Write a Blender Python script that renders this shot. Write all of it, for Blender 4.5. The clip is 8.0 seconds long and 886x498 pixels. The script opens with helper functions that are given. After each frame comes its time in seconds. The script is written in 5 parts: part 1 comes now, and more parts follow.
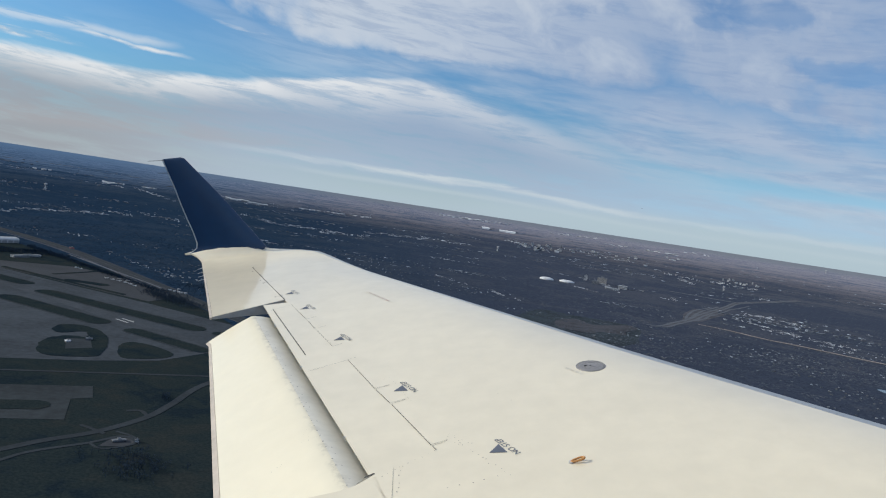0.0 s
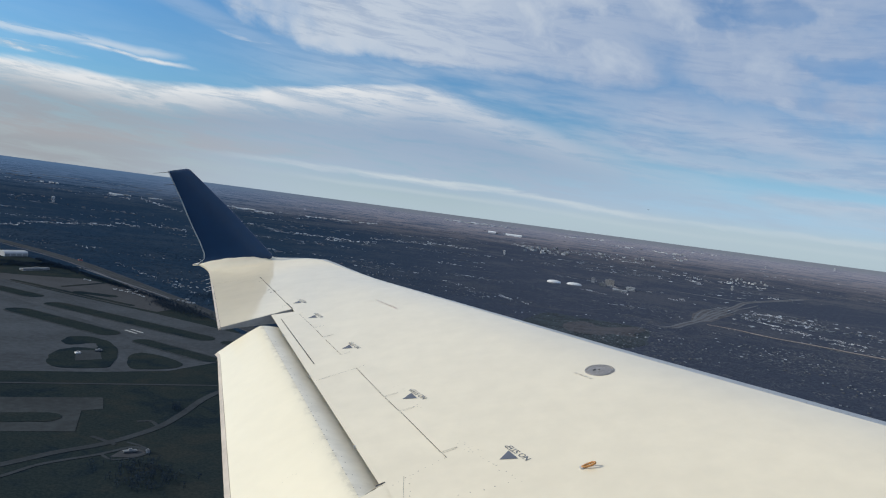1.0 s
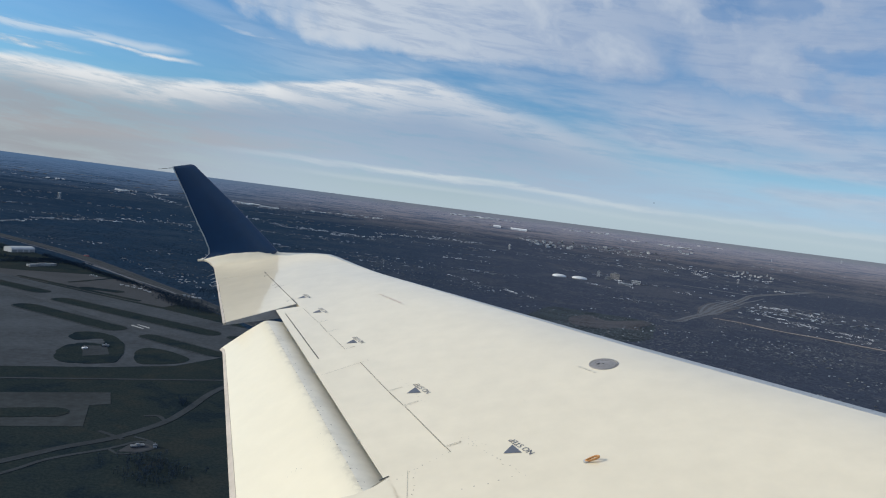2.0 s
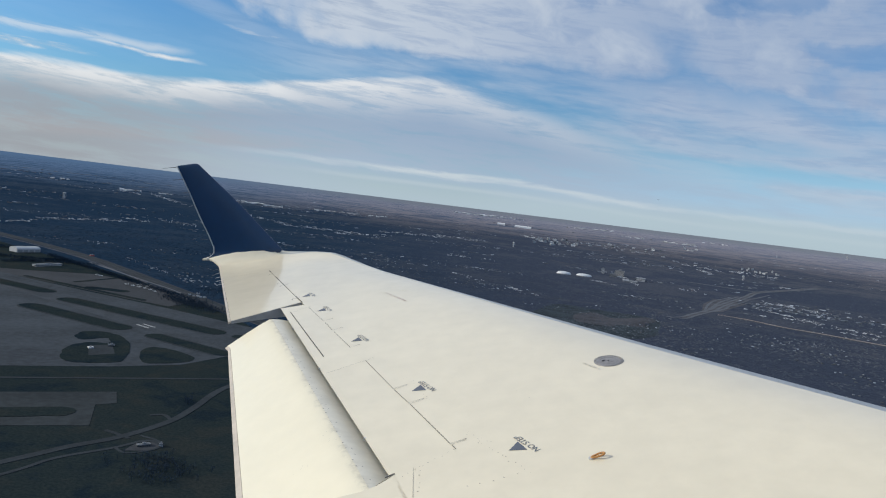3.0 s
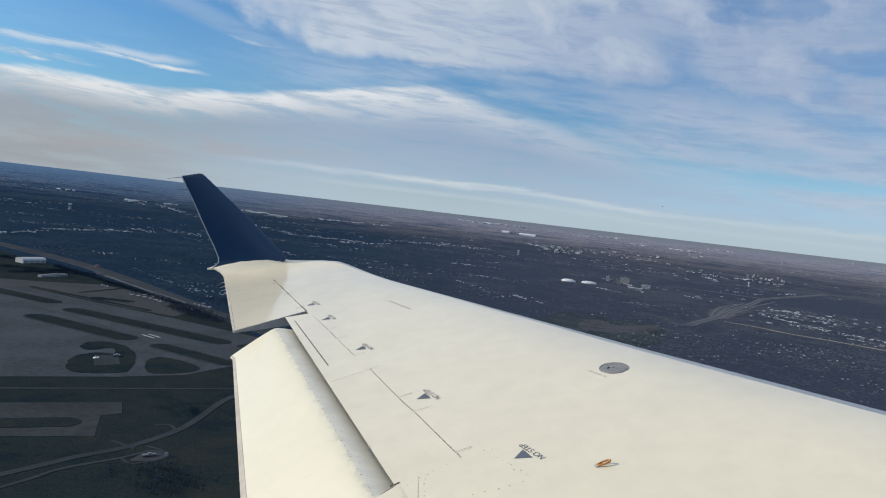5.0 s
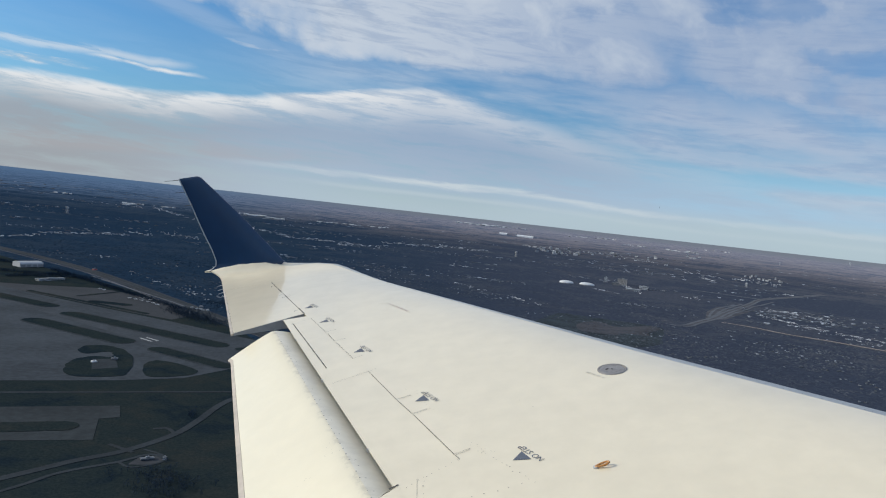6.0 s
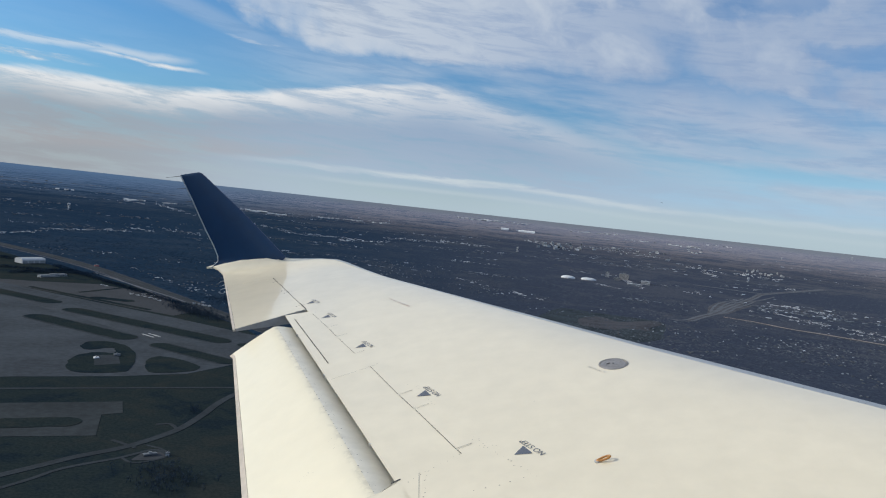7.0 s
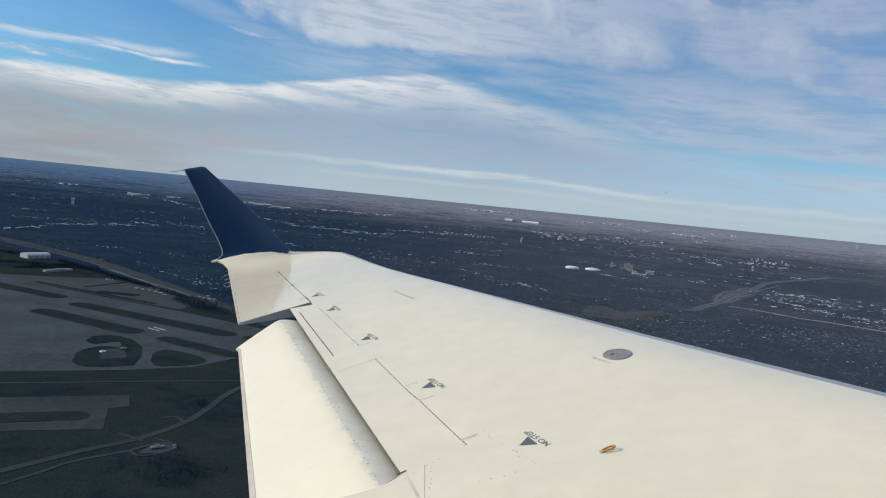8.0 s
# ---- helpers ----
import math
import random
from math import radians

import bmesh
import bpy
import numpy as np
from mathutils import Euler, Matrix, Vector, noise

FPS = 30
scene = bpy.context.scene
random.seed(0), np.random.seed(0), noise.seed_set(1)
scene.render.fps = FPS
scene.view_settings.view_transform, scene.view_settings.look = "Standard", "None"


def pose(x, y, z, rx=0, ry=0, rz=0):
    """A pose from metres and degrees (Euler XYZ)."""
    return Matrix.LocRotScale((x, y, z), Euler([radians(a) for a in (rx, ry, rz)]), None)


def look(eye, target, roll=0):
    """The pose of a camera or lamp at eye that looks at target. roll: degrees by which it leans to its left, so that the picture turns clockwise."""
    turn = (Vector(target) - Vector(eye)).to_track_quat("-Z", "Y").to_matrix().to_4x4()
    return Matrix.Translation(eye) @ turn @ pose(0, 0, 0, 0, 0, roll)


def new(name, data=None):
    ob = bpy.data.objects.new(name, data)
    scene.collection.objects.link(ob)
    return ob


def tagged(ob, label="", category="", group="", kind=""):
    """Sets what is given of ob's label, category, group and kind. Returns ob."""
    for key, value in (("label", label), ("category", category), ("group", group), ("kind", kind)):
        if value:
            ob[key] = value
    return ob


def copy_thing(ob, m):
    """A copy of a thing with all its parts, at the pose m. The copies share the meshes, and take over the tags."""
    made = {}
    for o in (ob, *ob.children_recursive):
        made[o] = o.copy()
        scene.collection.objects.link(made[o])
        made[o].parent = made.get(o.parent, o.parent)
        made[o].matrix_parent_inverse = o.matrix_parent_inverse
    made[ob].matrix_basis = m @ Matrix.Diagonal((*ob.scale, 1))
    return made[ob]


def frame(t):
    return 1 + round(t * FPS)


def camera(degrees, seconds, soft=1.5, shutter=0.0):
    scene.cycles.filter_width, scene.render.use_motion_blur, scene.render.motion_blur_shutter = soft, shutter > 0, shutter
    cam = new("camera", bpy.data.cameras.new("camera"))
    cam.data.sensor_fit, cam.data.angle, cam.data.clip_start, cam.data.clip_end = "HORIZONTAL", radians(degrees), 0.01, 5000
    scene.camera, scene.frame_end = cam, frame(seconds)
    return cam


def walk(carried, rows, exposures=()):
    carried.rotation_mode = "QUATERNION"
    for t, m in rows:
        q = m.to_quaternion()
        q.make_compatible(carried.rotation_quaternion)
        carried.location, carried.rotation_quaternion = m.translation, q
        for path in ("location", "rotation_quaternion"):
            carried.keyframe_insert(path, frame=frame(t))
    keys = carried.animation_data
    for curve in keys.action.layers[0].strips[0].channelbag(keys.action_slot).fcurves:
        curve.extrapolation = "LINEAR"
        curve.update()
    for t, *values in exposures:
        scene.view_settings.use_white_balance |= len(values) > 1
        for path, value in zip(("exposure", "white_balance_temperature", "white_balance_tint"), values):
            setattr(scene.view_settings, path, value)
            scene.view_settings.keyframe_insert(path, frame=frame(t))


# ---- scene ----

# ---------------------------------------------------------------- camera
cam = camera(63.1, 8.0, soft=1.15)
EYE_HEIGHT = 240.0
PATH = [
    (0, pose(-0.0114, 0.0043, 239.9884, 86.840, -8.658, -6.897)),
    (0.5, pose(-0.0121, 0.0003, 239.9935, 86.793, -8.602, -6.852)),
    (1, pose(-0.0114, 0.0027, 240.0003, 87.177, -7.521, -6.432)),
    (1.5, pose(0.0002, 0.0033, 240.0025, 86.932, -7.403, -6.190)),
    (3, pose(-0.0016, 0.0006, 240.0005, 86.475, -6.958, -5.718)),
    (3.5, pose(-0.0007, -0.0003, 239.9954, 86.716, -6.982, -5.685)),
    (4, pose(0.0000, 0.0000, 240.0000, 86.880, -6.845, -5.620)),
    (4.5, pose(0.0024, -0.0015, 239.9969, 86.968, -6.690, -5.370)),
    (6, pose(0.0031, 0.0010, 239.9969, 87.277, -6.352, -5.568)),
    (6.5, pose(0.0047, -0.0038, 239.9960, 87.247, -6.287, -5.548)),
    (7, pose(0.0038, -0.0063, 239.9963, 86.901, -6.208, -5.455)),
    (7.5, pose(0.0101, -0.0069, 239.9930, 86.628, -5.914, -5.240)),
    (8, pose(0.0048, -0.0146, 240.0021, 86.195, -5.685, -5.172)),
]
walk(cam, PATH, [(0.0, -0.08, 6170.0, 10.0), (8.0, -0.08, 6170.0, 10.0)])

# ---------------------------------------------------------------- light
SUN_AZ, SUN_EL = -82.0, 21.0      # degrees: bearing from +y towards +x, height above the horizon
sun_data = bpy.data.lights.new("sun", "SUN")
sun_data.energy, sun_data.angle, sun_data.color = 3.65, radians(0.6), (1.0, 0.89, 0.70)
sun = new("sun", sun_data)
sa, se = radians(SUN_AZ), radians(SUN_EL)
to_sun = Vector((math.sin(sa) * math.cos(se), math.cos(sa) * math.cos(se), math.sin(se)))
sun.matrix_world = look((0, 0, 400), Vector((0, 0, 400)) - to_sun)


class Nodes:
    """Short forms for wiring node trees."""

    def __init__(self, tree):
        self.tree = tree
        tree.nodes.clear()

    def add(self, kind, **settings):
        node = self.tree.nodes.new(kind)
        ins = settings.pop("ins", {})
        for key, value in settings.items():
            setattr(node, key, value)
        for key, value in ins.items():
            if hasattr(value, "is_output"):
                self.tree.links.new(value, node.inputs[key])
            else:
                node.inputs[key].default_value = value
        return node

    def math(self, op, a, b=0.0, c=0.0, clamp=False):
        return self.add("ShaderNodeMath", operation=op, use_clamp=clamp, ins={0: a, 1: b, 2: c}).outputs[0]

    def smooth(self, v, lo, hi, a=0.0, b=1.0):
        return self.add("ShaderNodeMapRange", interpolation_type="SMOOTHSTEP",
                        ins={0: v, 1: lo, 2: hi, 3: a, 4: b}).outputs[0]

    def noise(self, vec, scale, detail=4.0, rough=0.55, distort=0.0):
        return self.add("ShaderNodeTexNoise", ins={"Vector": vec, "Scale": scale, "Detail": detail,
                        "Roughness": rough, "Distortion": distort}).outputs[0]

    def mix(self, f, a, b):
        node = self.add("ShaderNodeMix", data_type="RGBA", ins={0: f, 6: a, 7: b})
        return node.outputs[2]

    def curve(self, v, points):
        """A value looked up over 0..1."""
        node = self.add("ShaderNodeFloatCurve", ins={1: v})
        c = node.mapping.curves[0]
        while len(c.points) < len(points):
            c.points.new(0.5, 0.5)
        for p, xy in zip(c.points, points):
            p.location = xy
        node.mapping.update()
        return node.outputs[0]


def build_sky():
    world = bpy.data.worlds.new("sky")
    scene.world = world
    world.use_nodes = True
    n = Nodes(world.node_tree)
    sky = n.add("ShaderNodeTexSky", sky_type="NISHITA", sun_disc=False, sun_elevation=se,
                sun_rotation=sa, altitude=400.0, air_density=1.2, dust_density=1.0, ozone_density=3.0)
    way = n.add("ShaderNodeTexCoord").outputs["Generated"]
    xyz = n.add("ShaderNodeSeparateXYZ", ins={0: way}).outputs
    el = n.math("MULTIPLY", n.math("ARCSINE", xyz[2]), 57.2958)
    az = n.math("MULTIPLY", n.math("ARCTAN2", xyz[0], xyz[1]), 57.2958)
    u = n.math("DIVIDE", n.math("ADD", az, 60.0), 120.0, clamp=True)

    def stretched(shear, tall):
        z = n.math("MULTIPLY", n.math("ADD", xyz[2], n.math("MULTIPLY", xyz[0], shear)), tall)
        return n.add("ShaderNodeCombineXYZ", ins={0: xyz[0], 1: xyz[1], 2: z}).outputs[0]

    heap = stretched(0.16, 1.45)
    lane = stretched(0.05, 5.5)
    puff = n.noise(heap, 4.6, 8.0, 0.52, 0.35)
    fine = n.noise(heap, 12.0, 8.0, 0.54, 0.25)
    wisp = n.noise(lane, 5.0, 8.0, 0.62, 0.5)
    comb = n.noise(stretched(0.05, 7.0), 5.0, 8.0, 0.58, 0.3)
    hair = n.noise(stretched(0.04, 7.5), 10.0, 8.0, 0.65, 0.4)
    ragged = n.math("ADD", n.math("MULTIPLY", n.math("SUBTRACT", puff, 0.5), 5.0), n.math("MULTIPLY", n.math("SUBTRACT", fine, 0.5), 3.0))
    # upper bank: heaped clouds above a slanting lower edge, with a few blue gaps
    edge = n.math("MULTIPLY", n.curve(u, [(0, 0.95), (0.275, 0.76), (0.333, 0.67), (0.397, 0.575), (0.422, 0.545), (0.45, 0.512), (0.4725, 0.490), (0.502, 0.49), (0.524, 0.485), (0.563, 0.497),
                                          (0.608, 0.475), (0.647, 0.455), (0.717, 0.44), (0.75, 0.415), (0.8, 0.365), (1, 0.30)]), 22.0)
    over = n.math("ADD", n.math("SUBTRACT", el, edge), ragged)
    high = n.smooth(over, -0.5, n.smooth(az, 0.0, 20.0, 1.0, 2.2))
    body = n.smooth(n.math("ADD", n.math("MULTIPLY", puff, 0.6), n.math("MULTIPLY", fine, 0.4)), 0.37, 0.53)

    def opening(a, e, w, h, lean):
        """A blue gap round a bearing and height, ragged at its rim."""
        dx = n.math("DIVIDE", n.math("SUBTRACT", az, a), w)
        dy = n.math("DIVIDE", n.math("SUBTRACT", n.math("SUBTRACT", el, e), n.math("MULTIPLY", n.math("SUBTRACT", az, a), lean)), h)
        d = n.math("SQRT", n.math("ADD", n.math("MULTIPLY", dx, dx), n.math("MULTIPLY", dy, dy)))
        return n.smooth(n.math("ADD", d, n.math("ADD", n.math("MULTIPLY", n.math("SUBTRACT", puff, 0.5), 6.0), n.math("MULTIPLY", n.math("SUBTRACT", fine, 0.5), 7.0))), 1.4, 0.2)

    gap = opening(16.3, 16.8, 3.4, 0.75, -0.05)
    for hole in ((24.0, 16.2, 2.6, 0.45, -0.25), (32.4, 13.6, 3.0, 0.60, -0.12), (30.0, 17.0, 2.6, 0.7, -0.1)):
        gap = n.math("MAXIMUM", gap, opening(*hole))
    upper = n.math("MULTIPLY", high, n.math("ADD", n.math("MULTIPLY", body, 0.42), 0.50))
    upper = n.math("MULTIPLY", upper, n.math("SUBTRACT", 1.0, n.math("MULTIPLY", gap, 0.38)))
    # lower bank: a deck with a sharp top edge that thins out to one side
    top = n.math("MULTIPLY", n.curve(u, [(0, 0.32), (0.275, 0.335), (0.294, 0.345), (0.335, 0.337), (0.367, 0.343), (0.406, 0.367), (0.43, 0.39), (0.4475, 0.415), (0.476, 0.445), (0.504, 0.475), (0.535, 0.498),
                                         (0.563, 0.478), (0.59, 0.46), (0.615, 0.43), (0.67, 0.37), (0.8, 0.26), (1, 0.25)]), 20.0)
    jag = n.math("ADD", n.math("MULTIPLY", n.math("SUBTRACT", wisp, 0.5), 0.7), n.math("MULTIPLY", n.math("SUBTRACT", comb, 0.5), 1.1))
    under = n.math("SUBTRACT", n.math("ADD", top, jag), el)
    low = n.smooth(under, -0.15, n.math("ADD", 0.55, n.math("MULTIPLY", n.smooth(az, 0.0, 12.0), 1.7)))
    thin = n.curve(u, [(0, 0.96), (0.42, 0.96), (0.53, 0.94), (0.60, 0.92), (0.64, 0.84), (0.70, 0.55), (0.8, 0.3), (1, 0.3)])
    lower = n.math("MULTIPLY", low, n.math("MULTIPLY", thin, n.smooth(hair, 0.30, 0.58, 0.70, 1.0)))
    # feathers in the blue between the banks, and a thin veil
    def streamer(height, slope, thick, a0, a1):
        mid = n.math("MULTIPLY_ADD", n.math("ADD", az, 20.0), slope, height)
        off = n.math("ADD", n.math("SUBTRACT", el, mid), n.math("MULTIPLY", n.math("SUBTRACT", fine, 0.5), 0.9))
        core = n.smooth(n.math("ABSOLUTE", off), thick, 0.0)
        core = n.math("MULTIPLY", core, n.smooth(comb, 0.34, 0.50, 0.3, 1.0))
        return n.math("MULTIPLY", n.math("MULTIPLY", core, n.smooth(hair, 0.36, 0.54, 0.2, 1.0)), n.math("MULTIPLY", n.smooth(az, a0 - 3.0, a0), n.smooth(az, a1, a1 - 4.0)))

    feather = n.math("MAXIMUM", n.math("MULTIPLY", streamer(8.65, 0.018, 0.55, -60.0, -13.0), 0.52), n.math("MULTIPLY", streamer(7.45, 0.0, 0.42, -60.0, -19.0), 1.3))
    feather = n.math("MAXIMUM", feather, n.math("MULTIPLY", streamer(8.30, -0.04, 0.26, -19.5, -12.5), 0.95))
    feather = n.math("MAXIMUM", feather, n.math("MULTIPLY", streamer(11.9, -0.09, 0.30, -10.5, -6.0), 0.6))
    sweep = n.math("SUBTRACT", el, n.math("MULTIPLY_ADD", n.math("ADD", az, 20.0), -0.28, 14.0))
    sweep = n.math("MULTIPLY", n.smooth(n.math("ABSOLUTE", sweep), 1.15, 0.2), n.math("MULTIPLY", n.smooth(az, 4.0, -8.0), 0.26))
    veil = n.math("MULTIPLY", n.smooth(n.math("ADD", n.math("MULTIPLY", n.noise(lane, 3.0, 5.0, 0.55), 0.85), n.math("MULTIPLY", comb, 0.15)), 0.32, 0.62), n.smooth(az, -14.0, 10.0, 0.08, 0.84))
    veil = n.math("MAXIMUM", n.math("MULTIPLY", veil, n.smooth(over, -1.0, 2.5, 1.0, 0.25)), sweep)
    clear = n.math("ADD", n.math("SUBTRACT", el, n.math("MULTIPLY_ADD", n.smooth(az, 12.0, 26.0), -1.3, 6.15)), n.math("MULTIPLY", n.math("SUBTRACT", comb, 0.5), 2.0))
    clear = n.math("MULTIPLY", n.smooth(n.math("ABSOLUTE", clear), 0.95, 0.1), n.smooth(az, 17.0, 28.0))
    veil = n.math("MULTIPLY", veil, n.math("SUBTRACT", 1.0, n.math("MULTIPLY", clear, 0.85)))
    # bright band and pale haze low down
    band = n.math("ADD", n.math("MULTIPLY", n.math("SUBTRACT", wisp, 0.5), 0.35), n.math("SUBTRACT", el, n.math("MULTIPLY_ADD", n.smooth(az, 9.0, 25.0), -0.6, 2.3)))
    second = n.math("MULTIPLY", n.smooth(n.math("ABSOLUTE", n.math("ADD", band, 0.85)), 0.30, 0.0), 0.32)
    band = n.math("MULTIPLY", n.math("MAXIMUM", n.smooth(n.math("ABSOLUTE", n.math("ADD", band, n.math("MULTIPLY", n.math("SUBTRACT", hair, 0.5), 0.8))), 0.36, 0.04), second), n.math("MULTIPLY", n.smooth(az, -14.0, 2.0), n.math("MULTIPLY", n.smooth(comb, 0.36, 0.58, 0.35, 1.0), n.smooth(az, 32.0, 4.0, 0.45, 1.0))))
    haze = n.smooth(n.math("SUBTRACT", el, n.smooth(az, 6.0, 22.0, 0.0, 2.6)), 5.5, -0.5)
    cover = n.math("MAXIMUM", n.math("MAXIMUM", upper, lower), n.math("MAXIMUM", feather, veil))
    deck = n.math("MULTIPLY", n.math("MULTIPLY", n.smooth(el, 6.5, 3.0), n.smooth(az, -2.0, 12.0)), n.smooth(comb, 0.34, 0.62, 0.25, 0.75))
    cover = n.math("MAXIMUM", cover, n.math("MULTIPLY", deck, n.math("SUBTRACT", 1.0, n.math("MULTIPLY", clear, 0.85))))
    cover = n.math("MULTIPLY", cover, n.math("SUBTRACT", 1.0, n.math("MULTIPLY", n.math("MULTIPLY", n.smooth(el, 2.6, 0.6), n.smooth(az, -16.0, 2.0)), 0.75)))
    # sunlit rims, greyer bodies
    rim = n.math("MULTIPLY", n.smooth(under, n.smooth(az, -12.0, 2.0, 2.6, 4.2), 0.2), n.smooth(hair, 0.36, 0.56, 0.5, 1.0))
    rim = n.math("MULTIPLY", rim, n.smooth(az, 22.0, -4.0, 0.35, 1.0))
    lump = n.math("MULTIPLY", high, n.smooth(n.math("ADD", n.math("MULTIPLY", fine, 0.6), n.math("MULTIPLY", puff, 0.4)), 0.44, 0.67))
    lit = n.math("MAXIMUM", rim, n.math("MULTIPLY", lump, n.smooth(az, 36.0, 0.0, 0.65, 1.0)))
    lit = n.math("MAXIMUM", lit, n.math("MULTIPLY", feather, 0.8))
    grey = n.mix(n.smooth(az, -22.0, 8.0), (0.36, 0.41, 0.46, 1), (0.285, 0.38, 0.55, 1))
    grey = n.mix(n.smooth(el, 6.5, 0.5), grey, n.mix(n.smooth(az, -24.0, 0.0), (0.37, 0.385, 0.40, 1), (0.48, 0.575, 0.67, 1)))
    grey = n.mix(n.math("MULTIPLY", n.math("MULTIPLY", low, 0.55), n.smooth(az, -16.0, -2.0)), grey, (0.41, 0.49, 0.575, 1))
    rosy = n.math("MULTIPLY", n.smooth(n.math("ABSOLUTE", n.math("ADD", n.math("SUBTRACT", el, n.math("MULTIPLY_ADD", n.math("ADD", az, 26.0), 0.06, 2.0)), n.math("MULTIPLY", n.math("SUBTRACT", wisp, 0.5), 1.5))), 0.9, 0.1), n.smooth(az, 2.0, -14.0))
    grey = n.mix(n.math("MULTIPLY", rosy, 0.4), grey, (0.45, 0.41, 0.405, 1))
    cloud = n.mix(lit, grey, n.mix(n.smooth(el, 8.0, 12.0), (0.86, 0.85, 0.82, 1), (0.62, 0.665, 0.715, 1)))
    blue = n.add("ShaderNodeVectorMath", operation="MULTIPLY", ins={0: sky.outputs[0], 1: (0.060, 0.098, 0.129)}).outputs[0]
    base = n.mix(n.math("MULTIPLY", haze, 0.84), blue, n.mix(n.smooth(el, 3.0, 1.2), (0.43, 0.67, 0.86, 1), (0.545, 0.645, 0.675, 1)))
    col = n.mix(cover, base, cloud)
    col = n.mix(n.math("MULTIPLY", band, 0.85), col, (0.66, 0.71, 0.71, 1))
    back = n.add("ShaderNodeBackground", ins={"Color": col, "Strength": 1.0})
    n.add("ShaderNodeOutputWorld", ins={"Surface": back.outputs[0]})


build_sky()

# ---------------------------------------------------------------- materials


def material(name, colour, rough=0.6, metal=0.0, vary=0.15, grain=20.0, stain=1.2, bump=0.0, coat=0.0, coat_rough=0.1, tint=None, spec=0.5, wave=0.0, grime=None):
    """A painted or mineral surface with grain and stains of real size (scales per metre)."""
    m = bpy.data.materials.new(name)
    m.use_nodes = True
    n = Nodes(m.node_tree)
    where = n.add("ShaderNodeTexCoord").outputs["Object"]
    a = n.noise(where, grain, 5.0, 0.6)
    b = n.noise(where, stain, 5.0, 0.6, 0.4)
    f = n.math("ADD", n.math("MULTIPLY", a, 0.45), n.math("MULTIPLY", b, 0.55))
    f = n.smooth(f, 0.3, 0.7)
    lo = tuple(c * (1 - vary) for c in colour) + (1,)
    hi = tuple(min(1, c * (1 + vary)) for c in colour) + (1,)
    if tint:
        lo = (*tint, 1)
    col = n.mix(f, lo, hi)
    if grime:   # dirt caught in smears along a crease: x = grime[0] + grime[1] * y
        at = n.add("ShaderNodeSeparateXYZ", ins={0: where}).outputs
        off = n.math("SUBTRACT", at[0], n.math("MULTIPLY_ADD", at[1], grime[1], grime[0]))
        off = n.math("ADD", off, n.math("MULTIPLY", n.math("SUBTRACT", b, 0.5), 0.05))
        smear = n.math("MULTIPLY", n.smooth(n.math("ABSOLUTE", off), 0.055, 0.0), n.smooth(n.noise(where, 13.0, 6.0, 0.65), 0.44, 0.66))
        col = n.mix(n.math("MULTIPLY", smear, 0.42), col, (0.40, 0.37, 0.30, 1))
    p = n.add("ShaderNodeBsdfPrincipled", ins={"Base Color": col, "Metallic": metal, "Specular IOR Level": spec,
              "Roughness": n.math("ADD", rough - 0.05, n.math("MULTIPLY", b, 0.1)), "Coat Weight": coat, "Coat Roughness": coat_rough})
    if wave:   # slight oil-canning of thin sheet
        swell = n.add("ShaderNodeBump", ins={"Strength": 1.0, "Distance": wave, "Height": n.noise(where, 1.7, 3.0, 0.5, 0.3)})
        n.tree.links.new(swell.outputs[0], p.inputs["Coat Normal"])
    if bump:
        bm_ = n.add("ShaderNodeBump", ins={"Strength": 0.5, "Distance": bump, "Height": a})
        n.tree.links.new(bm_.outputs[0], p.inputs["Normal"])
    n.add("ShaderNodeOutputMaterial", ins={0: p.outputs[0]})
    return m


def random_material(name, stops, rough=0.7, metal=0.0):
    """One colour out of a row, picked piece by piece."""
    m = bpy.data.materials.new(name)
    m.use_nodes = True
    n = Nodes(m.node_tree)
    pick = n.math("FRACT", n.math("ADD", n.add("ShaderNodeObjectInfo").outputs["Random"], n.add("ShaderNodeNewGeometry").outputs["Random Per Island"]))
    ramp = n.add("ShaderNodeValToRGB", ins={0: pick})
    ramp.color_ramp.interpolation = "CONSTANT"
    while len(ramp.color_ramp.elements) < len(stops):
        ramp.color_ramp.elements.new(0.5)
    for i, c in enumerate(stops):
        ramp.color_ramp.elements[i].position = i / len(stops)
        ramp.color_ramp.elements[i].color = (*c, 1)
    p = n.add("ShaderNodeBsdfPrincipled", ins={"Base Color": ramp.outputs[0], "Roughness": rough, "Metallic": metal})
    n.add("ShaderNodeOutputMaterial", ins={0: p.outputs[0]})
    return m


WING_WHITE = material("wing_white_paint", (0.770, 0.697, 0.542), rough=0.45, vary=0.06, grain=5.0, stain=0.5, coat=1.0, coat_rough=0.08, wave=0.003)
FLAP_WHITE = material("flap_white_paint", (0.79, 0.73, 0.575), rough=0.45, vary=0.035, grain=6.0, stain=0.45, coat=0.3, coat_rough=0.18, grime=(-0.264 + 0.2962 * 4.522 - 0.135, -0.2962))
NOSE_GREY = material("flap_nose_grey", (0.73, 0.70, 0.615), rough=0.5, vary=0.09, grain=9.0, stain=2.5, grime=(-0.264 + 0.2962 * 4.522 - 0.135, -0.2962))
END_SHADE_RIVET_GREY = material("end_shade_and_rivet_grey", (0.28, 0.30, 0.33), rough=0.6, metal=0.1, vary=0.2, grain=12.0, stain=2.0)
EDGE_TAN = material("worn_edge_paint", (0.46, 0.41, 0.36), rough=0.6, vary=0.18, grain=12.0, stain=3.0)
